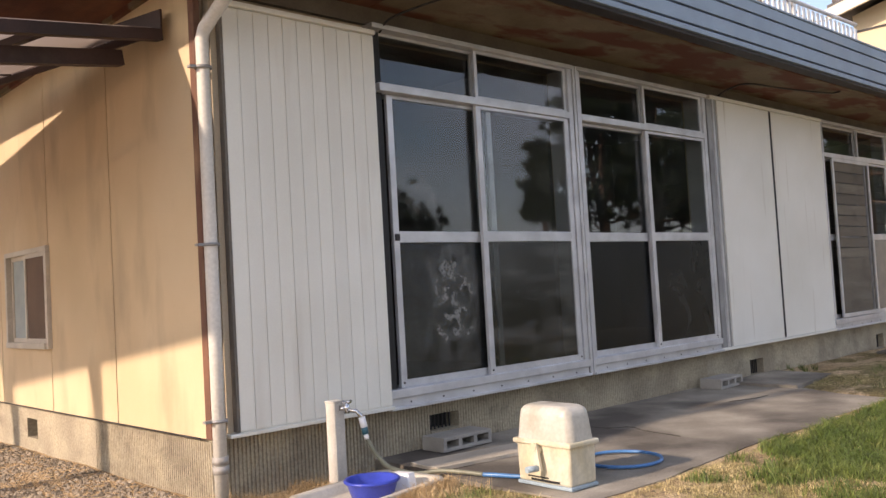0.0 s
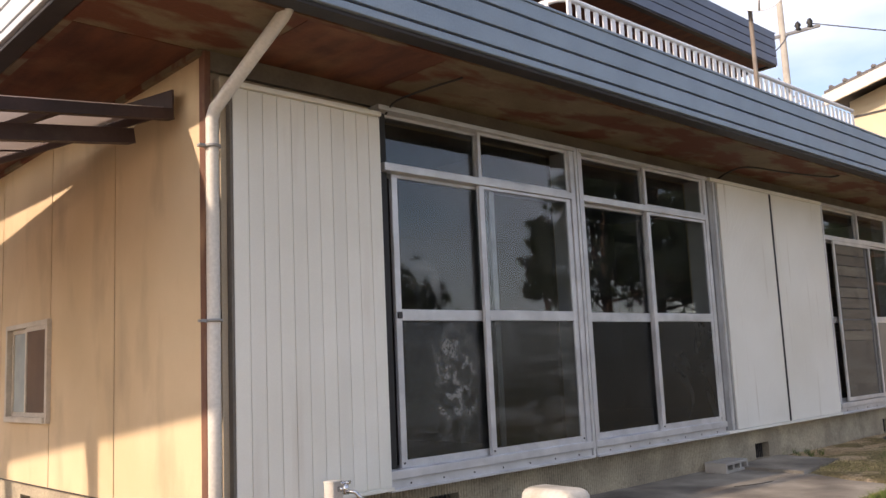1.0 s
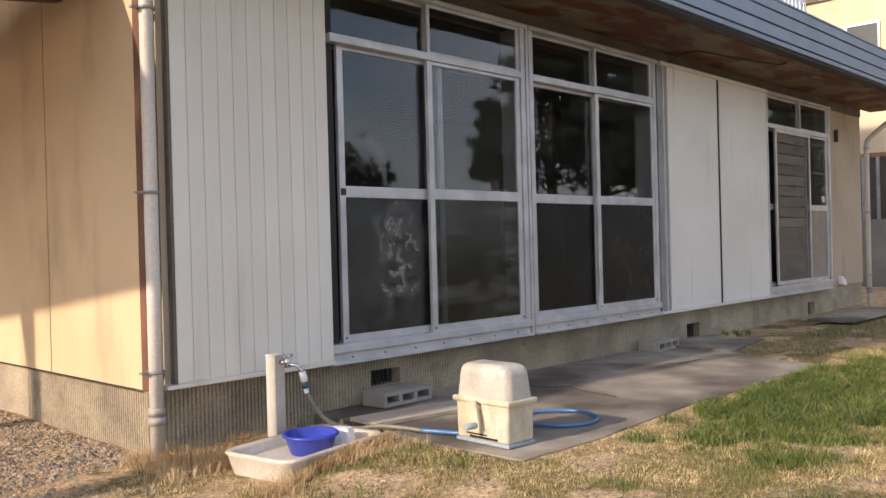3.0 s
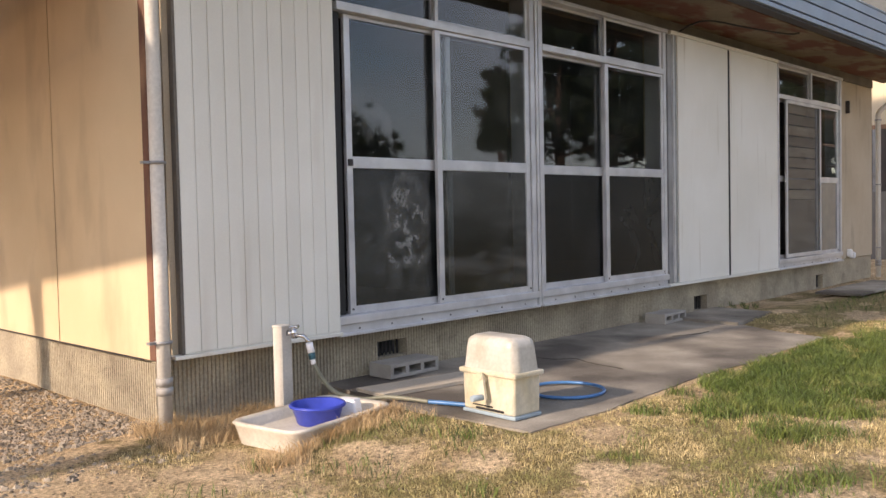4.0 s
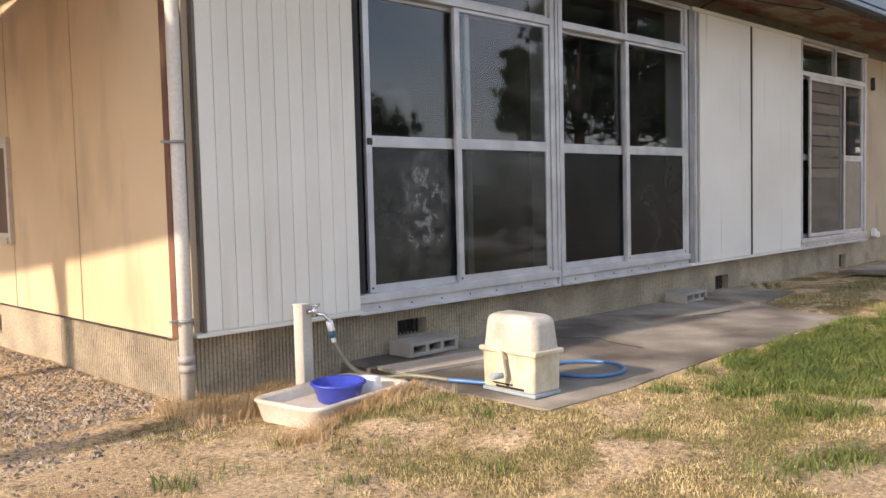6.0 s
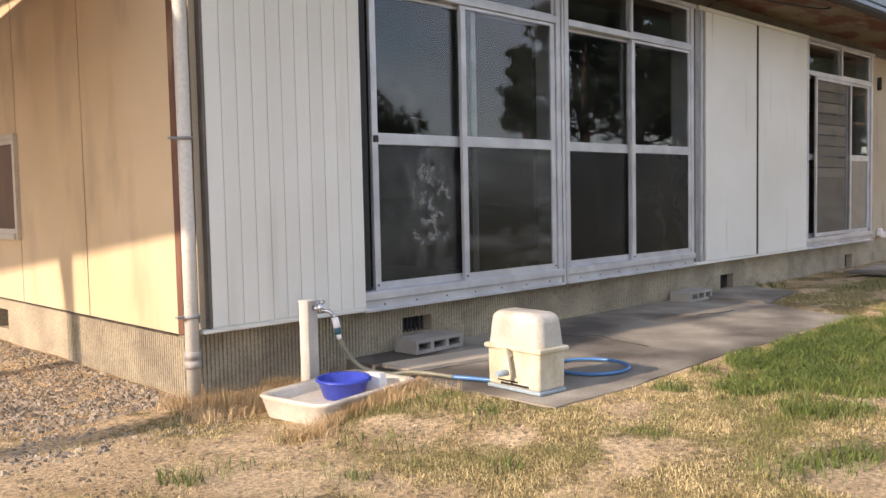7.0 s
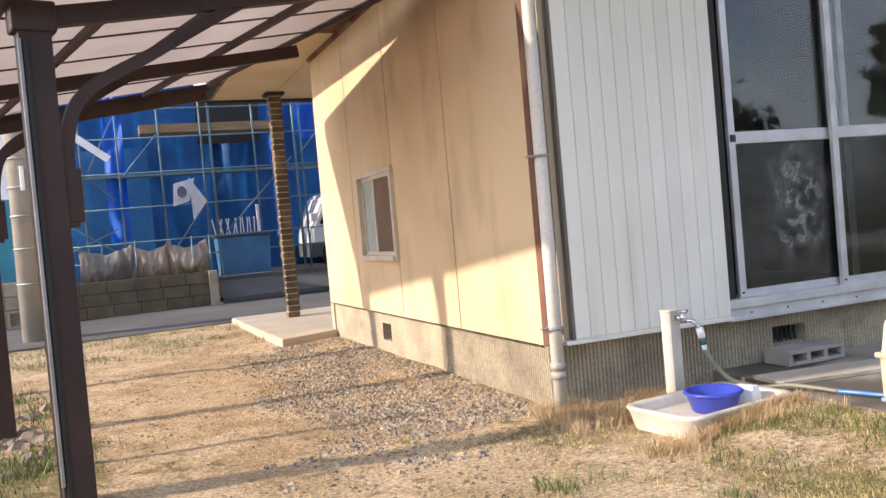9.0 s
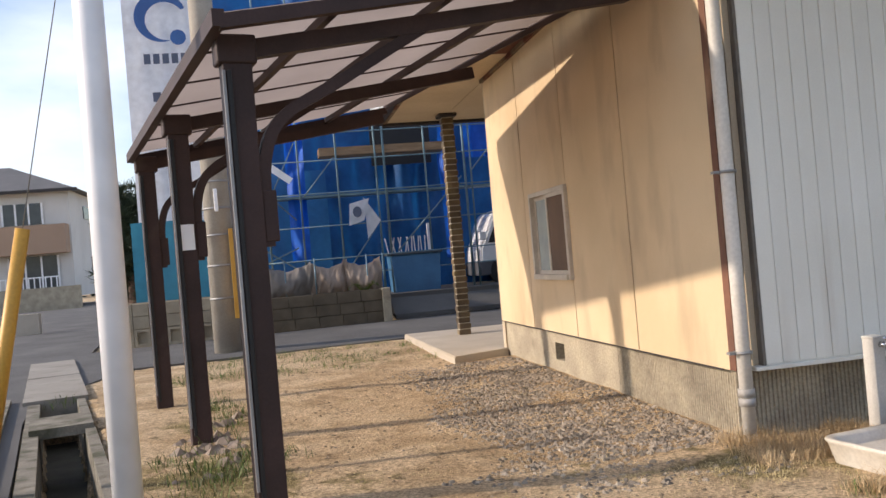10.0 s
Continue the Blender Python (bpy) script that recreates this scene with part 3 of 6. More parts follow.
part("guide", box(4.945, 4.97, -0.075, -0.06, 0.362, 2.567), M_ALU, sd)

# side window
sw = thing("window_4", (0, 0, 0), "small sliding side window with frosted pane and brown screen", "window")
sw["kind"] = "structure"
M_FRAME_C = mat("ivory_window_frame", (0.62, 0.56, 0.47), None, 0.5, 5, bump=0.03)
M_SCREEN_B = mat("brown_insect_screen", (0.17, 0.11, 0.075), (0.12, 0.08, 0.055), 0.8, 3, bump=0.1, fine=300)
for nm, a, b, c, d in (("jamb", 2.165, 2.20, 0.765, 1.468), ("jamb", 3.025, 3.06, 0.765, 1.468), ("head", 2.20, 3.025, 1.433, 1.468), ("sill", 2.20, 3.025, 0.765, 0.805)):
    part(nm, box(-0.03 if nm != "sill" else -0.045, 0.09, a, b, c, d, 0.003), M_FRAME_C, sw)
for a, b, xx, m in ((2.60, 3.025, 0.02, M_FROST_PALE), (2.20, 2.64, -0.01, M_SCREEN_B)):
    s = part("sash", box(xx - 0.012, xx + 0.012, a, a + 0.03, 0.805, 1.433, 0.002), M_FRAME_C, sw)
    part("stile", box(xx - 0.012, xx + 0.012, b - 0.03, b, 0.805, 1.433, 0.002), M_FRAME_C, s)
    part("rail", box(xx - 0.011, xx + 0.011, a + 0.03, b - 0.03, 0.805, 0.835), M_FRAME_C, s)
    part("rail", box(xx - 0.011, xx + 0.011, a + 0.03, b - 0.03, 1.403, 1.433), M_FRAME_C, s)
    part("pane", box(xx - 0.003, xx + 0.003, a + 0.03, b - 0.03, 0.835, 1.403), m, s)

# downpipes
M_COLLAR = mat("grey_taped_joint", (0.40, 0.38, 0.35), (0.30, 0.28, 0.26), 0.6, 9, bump=0.1)


def downpipe(x, y, top, bend_to, label):
    d = thing("downpipe", (x, y, 0), label, "downpipe", "downpipes")
    bm = bmesh.new()
    e = Vector(bend_to) - Vector((x, y, 0))
    tube(bm, ((0, 0, -0.05), (0, 0, 0.9), (0, 0, 1.8), (0, 0, top - 0.05), (e.x * 0.04, e.y * 0.04, top), tuple(e * 0.94 + Vector((0, 0, top)) * 0.06)[:2] + (e.z - 0.03,), (e.x, e.y, e.z), (e.x, e.y, e.z + 0.08)), 0.033, 16)
    part("pipe", bm, M_PIPE, d)
    for z in (0.205, 0.25):
        bm = bmesh.new()
        tube(bm, ((0, 0, z - 0.019), (0, 0, z + 0.019)), 0.040, 16)
        part("collar", bm, M_COLLAR, d)
    for z in (0.44, 1.30, 2.18):
        bm = bmesh.new()
        tube(bm, ((0, 0, z - 0.007), (0, 0, z + 0.007)), 0.044, 16)
        bx(bm, -0.075, -0.03, -0.012, 0.02, z - 0.006, z + 0.006)
        part("bracket", bm, M_ALU_D, d)
    return d


downpipe(0.012, -0.070, 2.37, (0.075, -0.69, 2.72), "grey-white plastic downpipe at the house corner")
downpipe(10.64, -0.03, 2.30, (10.77, -0.5, 2.72), "grey plastic downpipe at the far house corner")


# ---- carport: posts along the ditch, roof rising to the house ----
P1, U, V = Vector((-2.22, -0.065, 0)), Vector((0.971, 0.24, 0)), Vector((-0.24, 0.971, 0))
RZ, RK = 2.03, 0.172              # height of the roof frame at the posts, and its rise towards the house


def cp(u, v, dz=0.0):
    return P1 + U * u + V * v + Vector((0, 0, RZ + RK * u + dz))


def poly_sheet_mat():
    m = bpy.data.materials.new("brown_polycarbonate")
    m.use_nodes = True
    n, l = m.node_tree.nodes, m.node_tree.links
    n.clear()
    out = n.new("ShaderNodeOutputMaterial")
    d = n.new("ShaderNodeBsdfDiffuse")
    d.inputs["Color"].default_value = (0.20, 0.165, 0.16, 1)
    t = n.new("ShaderNodeBsdfTranslucent")
    t.inputs["Color"].default_value = (0.38, 0.325, 0.30, 1)
    p = n.new("ShaderNodeBsdfTransparent")
    p.inputs["Color"].default_value = (0.62, 0.47, 0.38, 1)
    geo = n.new("ShaderNodeNewGeometry")
    noise_t = n.new("ShaderNodeTexNoise")
    noise_t.inputs["Scale"].default_value = 3.0
    noise_t.inputs["Detail"].default_value = 6
    l.new(geo.outputs["Position"], noise_t.inputs["Vector"])
    r = n.new("ShaderNodeMapRange")
    r.inputs["To Min"].default_value, r.inputs["To Max"].default_value = 0.3, 0.6
    l.new(noise_t.outputs["Fac"], r.inputs["Value"])
    a = n.new("ShaderNodeMixShader")
    l.new(r.outputs["Result"], a.inputs[0])
    l.new(t.outputs[0], a.inputs[1])
    l.new(d.outputs[0], a.inputs[2])
    z = n.new("ShaderNodeMixShader")
    z.inputs[0].default_value = 0.04
    l.new(a.outputs[0], z.inputs[1])
    l.new(p.outputs[0], z.inputs[2])
    l.new(z.outputs[0], out.inputs["Surface"])
    return m


M_POLY = poly_sheet_mat()
carport = thing("carport", (0, 0, 0), "dark brown aluminium carport with translucent brown roof sheets", "carport")
for k, v in enumerate((0.0, 1.82, 3.64)):
    b = P1 + V * v
    ang = math.atan2(U.y, U.x)
    bm = box(-0.062, 0.062, -0.045, 0.045, -0.1, RZ - 0.03, 0.005)
    bm.transform(pose(b.x, b.y, 0, 0, 0, math.degrees(ang)))
    p = part("post", bm, M_CARPORT, carport)
    bm = box(-0.05, -0.03, -0.058, -0.046, 0.05, RZ - 0.16, 0.003)
    bm.transform(pose(b.x, b.y, 0, 0, 0, math.degrees(ang)))
    part("drain_strip", bm, M_BLACK, p, "black drain strip on the post")
    bm = box(-0.068, -0.056, -0.056, -0.046, 0.1, RZ - 0.16)
    bm.transform(pose(b.x, b.y, 0, 0, 0, math.degrees(ang)))
    part("edge_strip", bm, M_ALU_D, p)
    bm = box(-0.085, 0.085, -0.055, 0.055, RZ - 0.13, RZ - 0.005, 0.01)
    bm.transform(pose(b.x, b.y, 0, 0, 0, math.degrees(ang)))
    part("post_cap", bm, M_CARPORT, p)
    # brace: upright at the post, bent over into a straight strut up to the rafter
    bm = bmesh.new()
    line = smooth_path([(u, 0, z) for u, z in ((0.078, 1.12), (0.080, 1.36), (0.09, 1.48), (0.115, 1.575), (0.155, 1.645), (0.22, 1.705), (0.30, 1.752), (0.46, 1.838), (0.60, 1.922), (0.78, 2.028), (0.95, 2.125))], 4)
    ring = []
    for k2, c in enumerate(line):
        d = (line[min(k2 + 1, len(line) - 1)] - line[max(k2 - 1, 0)]).normalized()
        row = []
        for off in (0.026, -0.026):
            for s in (-0.025, 0.025):
                q = b + U * (c.x - d.z * off) + V * s
                row.append(bm.verts.new((q.x, q.y, c.z + d.x * off)))
        ring.append(row)
    for a, c in zip(ring, ring[1:]):
        for i, j in ((0, 1), (1, 3), (3, 2), (2, 0)):
            bm.faces.new((a[i], a[j], c[j], c[i]))
    bm.faces.new([ring[0][i] for i in (0, 1, 3, 2)])
    bm.faces.new([ring[-1][i] for i in (0, 2, 3, 1)])
    part("brace", bm, M_CARPORT, p, recalc=True)
    bm = box(0.062, 0.125, -0.03, 0.03, 1.14, 1.36, 0.006)
    bm.transform(pose(b.x, b.y, 0, 0, 0, math.degrees(ang)))
    part("brace_foot", bm, M_CARPORT, p)
    bm = bmesh.new()
    bar(bm, cp(-0.06, v, -0.072), cp(2.09, v, -0.072), 0.06, 0.08)
    part("rafter", bm, M_CARPORT, carport)
for v in (-0.22, 3.74):
    bm = bmesh.new()
    bar(bm, cp(-0.10, v, 0.008), cp(2.17, v, 0.008), 0.05, 0.058)
    part("end_beam", bm, M_CARPORT, carport)
# second plate rises above the sheets, added to trim the wall's sun streak
for u, w, hh, dz in ((-0.105, 0.05, 0.07, 0.022), (2.165, 0.012, 0.13, 0.075)):
    bm = bmesh.new()
    bar(bm, cp(u, -0.245, dz), cp(u, 3.765, dz), w, hh)
    part("eave_beam", bm, M_CARPORT, carport)
for u in (0.42, 1.0, 1.58):
    bm = bmesh.new()
    bar(bm, cp(u, -0.2, 0.02), cp(u, 3.71, 0.02), 0.035, 0.04)
    part("purlin", bm, M_CARPORT, carport)
nb = 6
for k in range(nb):
    v0, v1 = -0.2 + 3.91 * k / nb, -0.2 + 3.91 * (k + 1) / nb
    bm = bmesh.new()
    prev = None
    for j in range(41):
        v = v0 + 0.0005 + (v1 - v0 - 0.001) * j / 40
        dz = 0.052 + 0.006 * (j % 2)
        cur = (bm.verts.new(cp(-0.12, v, dz)), bm.verts.new(cp(2.15, v, dz)))
        if prev:
            bm.faces.new((prev[0], prev[1], cur[1], cur[0]))
        prev = cur
    part("roof_sheet", bm, M_POLY, carport)
    if k:
        bm = bmesh.new()
        bar(bm, cp(-0.1, v0, 0.045), cp(2.15, v0, 0.045), 0.007, 0.01)
        part("sheet_bar", bm, M_CARPORT, carport)
lab = P1 + V * 1.82
bm = box(-0.036, 0.048, -0.052, -0.047, 1.187, 1.345)
bm.transform(pose(lab.x, lab.y, 0, 0, 0, math.degrees(math.atan2(U.y, U.x))))
solo("notice_plate", bm, M_WHITE, "blank pale paper notice stuck on the carport post", "notice")

# white steel pole beside the drive
bm = bmesh.new()
tube(bm, ((0, 0, -0.1), (0, 0, 1.5), (0.0, 0, 4.2)), 0.063, 28)
solo("white_pole", bm, M_WHITE, "smooth white painted steel pole standing in the yard", "pole", loc=(-2.814, 0.042, 0))

# ---- porch behind the side wall ----
def bmesh_edges(bm, pts, z0, z1):
    """Raises a solid over an outline; gives the edges of its top."""
    lo, hi = ([bm.verts.new((x, y, z)) for x, y in pts] for z in (z0, z1))
    top, n = bm.faces.new(hi), len(pts)
    for k in range(n):
        bm.faces.new((lo[k], lo[(k + 1) % n], hi[(k + 1) % n], hi[k]))
    return top.edges



bm = bmesh.new()
bmesh.ops.bevel(bm, geom=list(bmesh_edges(bm, [(-0.565, 4.06), (0.03, 4.32), (0.04, 4.455), (4.0, 4.455), (4.0, 7.05), (-0.60, 7.05)], -0.1, 0.075)), offset=0.01, segments=2, affect="EDGES")
porch = solo("porch_slab", bm, M_PORCH, "raised pale concrete porch slab behind the house", "porch", kind="structure")
M_TILE = mat("brown_glazed_brick", (0.13, 0.09, 0.05), (0.07, 0.05, 0.03), 0.4, 6, bump=0.1, rand=0.35, c3=(0.22, 0.17, 0.08), s3=5, lo3=0.5, hi3=0.7)
M_JOINT = mat("pale_mortar", (0.46, 0.42, 0.33), None, 0.9, 8, bump=0.2)
col = thing("porch_column", (0.005, 6.22, 0.07), "porch column faced with dark brown glazed bricks", "column")
part("core", box(-0.062, 0.062, -0.062, 0.062, 0, 2.64), M_JOINT, col)
brick = mesh_of("brick", box(-0.071, 0.071, -0.071, 0.071, 0.006, 0.064, 0.006), M_TILE)
for k in range(37):
    piece("brick", brick, col, pose((0.004 if k % 2 else -0.003), 0, 0.07 * k, 0, 0, (k * 37 % 5 - 2) * 0.5))
part("capital", box(-0.11, 0.11, -0.11, 0.11, 2.60, 2.64, 0.01), M_DARK, col)

# ---- paving in front of the windows ----
def outline(bm, pts, z0, z1):
    lo = [bm.verts.new((x, y, z0)) for x, y in pts]
    hi = [bm.verts.new((x, y, z1)) for x, y in pts]
    f = bm.faces.new(hi)
    n = len(pts)
    for k in range(n):
        bm.faces.new((lo[k], lo[(k + 1) % n], hi[(k + 1) % n], hi[k]))
    return f


def ragged(pts, amp, step, seed):
    """The outline with small breaks along its edges."""
    rnd, out = random.Random(seed), []
    for (x0, y0), (x1, y1) in zip(pts, pts[1:] + pts[:1]):
        n = max(1, int(math.hypot(x1 - x0, y1 - y0) / step))
        for k in range(n):
            j = amp if k else 0
            out.append((x0 + (x1 - x0) * k / n + rnd.uniform(-j, j), y0 + (y1 - y0) * k / n + rnd.uniform(-j, j)))
    return out


M_SILT_D = mat("dirt_in_joint", (0.07, 0.06, 0.045), None, 0.95, 6, bump=0.3)
paving = thing("paving", (0, 0, 0), "worn grey concrete paving along the house front", "paving")
paving["kind"] = "structure"
for k, pts in enumerate((
        [(1.04, 0.04), (0.99, -0.55), (0.93, -1.0), (0.93, -1.57), (1.50, -1.60), (1.78, -1.57), (1.80, -0.86), (1.83, 0.04)],
        [(1.84, 0.04), (1.81, -0.86), (1.79, -1.57), (2.70, -1.53), (3.4, -1.60), (3.42, -0.78), (3.41, 0.04)],
        [(3.42, 0.04), (3.43, -0.78), (3.41, -1.60), (4.46, -1.67), (4.58, -1.18), (4.8, -0.80), (4.9, 0.04)])):
    bm = bmesh.new()
    outline(bm, ragged(pts, 0.006, 0.07, k), -0.05, 0.063 - 0.004 * k)
    part("concrete_bay", bm, M_SLAB, paving, recalc=True)
for k, pts in enumerate(([(2.5, -0.30), (2.52, -0.52), (2.62, -0.62), (2.55, -0.78), (2.48, -1.07)], [(3.9, -0.62), (4.1, -0.70), (4.3, -0.72)])):
    line = smooth_path([(x, y, 0) for x, y in pts], 8)
    rnd = random.Random(k)
    side = [(p.x + rnd.uniform(0.002, 0.020), p.y + rnd.uniform(0.001, 0.012)) for p in line] + [(p.x - rnd.uniform(0.001, 0.012), p.y - rnd.uniform(0.001, 0.012)) for p in line[::-1]]
    bm = bmesh.new()
    outline(bm, side, 0.05, 0.0605 - 0.003 * k)
    part("crack", bm, M_SILT_D, paving, "dirt-filled crack", recalc=True)
bm = bmesh.new()
outline(bm, ragged([(4.80, -0.10), (4.75, -0.75), (5.62, -0.66), (5.72, -0.08)], 0.005, 0.08, 7), 0.05, 0.080)
solo("paving_plank", bm, M_SLAB, "loose flat concrete plank lying by the foundation", "slab", recalc=True)
bm = bmesh.new()
outline(bm, ragged([(1.02, -0.30), (1.00, -0.54), (1.72, -0.66), (1.74, -0.42)], 0.004, 0.08, 8), 0.066, 0.085)
solo("stone_board", bm, M_PORCH, "thin pale concrete board lying on the paving", "slab", recalc=True)


def cinder(loc, rz, label):
    """Hollow concrete block lying flat, its three holes facing the yard."""
    t = thing("concrete_block", loc, label, "concrete block", "concrete blocks", rz)
    bm = bmesh.new()
    L, W, H = 0.40, 0.19, 0.085
    bx(bm, 0, L, 0, W, 0, 0.022, 0.003)
    bx(bm, 0, L, 0, W, H - 0.022, H, 0.003)
    for x in (0.0, 0.125, 0.25, 0.375):
        bx(bm, x, x + 0.027, 0.002, W - 0.002, 0.0205, H - 0.0205)
    part("shell", bm, M_BLOCK, t)
    part("back_web", box(0.01, L - 0.01, W - 0.03, W - 0.012, 0.021, H - 0.021), M_BLOCK, t)
    return t


cinder((1.357, -0.21, 0.067), 0, "hollow grey concrete block under the foundation vent")
cinder((4.46, -0.245, 0.057), 3, "hollow grey concrete block on the paving")
step = cinder((7.61, -0.695, 0.0), 8, "hollow grey concrete block step near the house end")
cinder((8.03, -0.635, 0.0), 8, "hollow grey concrete block step near the house end")
cinder((8.45, -0.575, 0.0), 8, "hollow grey concrete block step near the house end")
solo("step_board", box(7.3, 9.1, -0.89, -0.42, 0.086, 0.115, 0.006), M_SLAB, "flat concrete step board on blocks", "slab")

# ---- standpipe with tap and hose ----
M_POST = mat("pale_concrete_post", (0.60, 0.57, 0.52), (0.50, 0.47, 0.42), 0.7, 5, bump=0.12, fine=120)
M_CHROME = mat("chrome", (0.75, 0.75, 0.76), (0.6, 0.6, 0.6), 0.18, 8, bump=0.0, metal=1.0)
M_TEAL = mat("teal_plastic", (0.03, 0.12, 0.16), None, 0.4, 5, bump=0.0)
M_HOSE = mat("green_grey_hose", (0.22, 0.22, 0.16), (0.16, 0.16, 0.12), 0.45, 9, bump=0.03)
M_HOSE_B = mat("blue_hose", (0.07, 0.21, 0.46), (0.05, 0.16, 0.36), 0.35, 9, bump=0.03)
tap = thing("standpipe", (0.583, -0.236, 0), "pale square standpipe with chrome tap", "standpipe", rz=8)
part("post", box(-0.034, 0.034, -0.034, 0.034, -0.05, 0.468, 0.004), M_POST, tap)
part("cap", box(-0.037, 0.037, -0.037, 0.037, 0.462, 0.474, 0.004), M_POST, tap)
bm = bmesh.new()
tube(bm, ((0.0, -0.038, 0.435), (0.01, -0.07, 0.435)), 0.014, 14)
tube(bm, ((0.012, -0.075, 0.41), (0.012, -0.075, 0.462)), 0.016, 14)
tube(bm, ((0.012, -0.085, 0.425), (0.035, -0.12, 0.42), (0.05, -0.135, 0.395), (0.054, -0.138, 0.375)), 0.0105, 12)
part("tap_body", bm, M_CHROME, tap, "chrome tap")
bm = bmesh.new()
tube(bm, ((-0.022, -0.075, 0.468), (0.046, -0.075, 0.468)), 0.007, 8)
tube(bm, ((0.012, -0.105, 0.468), (0.012, -0.045, 0.468)), 0.007, 8)
part("tap_handle", bm, M_CHROME, tap)
bm = bmesh.new()
tube(bm, ((0.054, -0.138, 0.385), (0.062, -0.144, 0.335)), 0.0185, 14)
part("connector", bm, M_WHITE, tap, "white hose connector")
bm = bmesh.new()
tube(bm, ((0.062, -0.144, 0.337), (0.066, -0.148, 0.300)), 0.0175, 14)
part("connector_ring", bm, M_TEAL, tap, "teal connector ring")
bm = bmesh.new()
tube(bm, ((0.066, -0.148, 0.302), (0.070, -0.150, 0.275)), 0.013, 14)
part("nozzle", bm, M_WHITE, tap)


hose = thing("garden_hose", (-0.015, 0.0, 0), "garden hose trailing from the tap, coiled blue beyond the reel", "hose")
bm = bmesh.new()
tube(bm, smooth_path(((0.690, -0.375, 0.275), (0.72, -0.40, 0.20), (0.78, -0.44, 0.12), (0.88, -0.52, 0.080), (0.96, -0.62, 0.09), (1.02, -0.74, 0.085), (1.05, -0.84, 0.080))), 0.011, 10)
part("green_length", bm, M_HOSE, hose)
bm = bmesh.new()
tube(bm, smooth_path(((1.05, -0.84, 0.080), (1.08, -0.92, 0.08), (1.10, -1.0, 0.081), (1.13, -1.09, 0.082))), 0.011, 10)
part("blue_length", bm, M_HOSE_B, hose, "blue hose length")
bm = bmesh.new()
for k, (rx, ry, dz) in enumerate(((0.205, 0.20, 0.0),)):
    tube(bm, [(1.725 + 0.003 * k + rx * math.cos(a), -1.20 + ry * math.sin(a), 0.076 + dz) for a in (2 * math.pi * j / 48 for j in range(49))], 0.009, 8, False)
tube(bm, smooth_path(((1.22, -1.16, 0.12), (1.34, -1.14, 0.085), (1.45, -1.13, 0.080), (1.524, -1.18, 0.078))), 0.010, 8)
part("coil", bm, M_HOSE_B, hose, "blue hose coil")

# ---- hose reel box ----
M_REEL = mat("yellowed_white_plastic", (0.62, 0.575, 0.47), (0.54, 0.47, 0.31), 0.45, 7, bump=0.03, stretch=(1, 1, 0.5),
             c3=(0.36, 0.33, 0.24), s3=9, lo3=0.55, hi3=0.78, stretch3=(1, 1, 0.5))
M_LID = mat("milky_plastic_lid", (0.54, 0.52, 0.475), (0.45, 0.425, 0.365), 0.4, 7, bump=0.03, c3=(0.34, 0.32, 0.26), s3=8, lo3=0.5, hi3=0.75, stretch3=(1, 1, 0.4))
M_GREYBLUE = mat("grey_blue_plastic", (0.30, 0.38, 0.44), None, 0.5, 6, bump=0.02)
reel = thing("hose_reel_box", (1.13, -1.24, 0.066), "yellowed white plastic hose reel box with milky lid and crank", "hose reel", rz=-3)
part("base_plate", box(-0.094, 0.094, -0.172, 0.172, 0.0, 0.018, 0.005), M_GREYBLUE, reel, "grey-blue base rim")


def taper(x0, y0, x1, y1, z0, z1, bev):
    bm = bmesh.new()
    bx(bm, -x0, x0, -y0, y0, z0, z1)
    for v in bm.verts:
        if v.co.z > (z0 + z1) / 2:
            v.co.x *= x1 / x0
            v.co.y *= y1 / y0
    bmesh.ops.bevel(bm, geom=bm.edges[:], offset=bev, segments=3, affect="EDGES", profile=0.5)
    for f in bm.faces:
        f.smooth = False
    return bm


part("lower_shell", taper(0.090, 0.166, 0.092, 0.170, 0.016, 0.205, 0.012), M_REEL, reel)
part("rim", box(-0.104, 0.104, -0.184, 0.184, 0.192, 0.218, 0.008), M_REEL, reel)
bm = bmesh.new()
bx(bm, -0.096, 0.096, -0.175, 0.175, 0.215, 0.378)
for v in bm.verts:
    if v.co.z > 0.3:
        v.co.x *= 0.90
        v.co.y *= 0.88
bmesh.ops.bevel(bm, geom=[e for e in bm.edges if e.verts[0].co.z > 0.3 or e.verts[1].co.z > 0.3], offset=0.045, segments=6, affect="EDGES", profile=0.5)
part("lid", bm, M_LID, reel, "milky translucent lid")
part("slot", box(-0.0945, -0.089, -0.10, 0.08, 0.026, 0.036), M_BLACK, reel)
part("slot", box(-0.0945, -0.089, -0.03, 0.10, 0.042, 0.048), M_BLACK, reel)
bm = bmesh.new()
tube(bm, ((-0.088, 0.02, 0.175), (-0.118, 0.02, 0.175)), 0.020, 18)
bar(bm, (-0.123, 0.022, 0.205), (-0.125, -0.002, 0.082), 0.040, 0.014, up=(1, 0, 0))
tube(bm, ((-0.118, 0.02, 0.19), (-0.136, 0.02, 0.19)), 0.0185, 18)
crank = part("crank", bm, M_REEL, reel, "plastic crank")
bm = bmesh.new()
tube(bm, ((-0.127, 0.0, 0.095), (-0.19, 0.012, 0.095)), 0.015, 14)
part("crank_grip", bm, M_GREYBLUE, crank, "pale blue crank grip")

# ---- wash tray and basin ----
M_TRAY = mat("white_frp_tray", (0.66, 0.62, 0.55), (0.56, 0.51, 0.43), 0.45, 5, bump=0.05, c3=(0.36, 0.30, 0.22), s3=6, lo3=0.54, hi3=0.8)


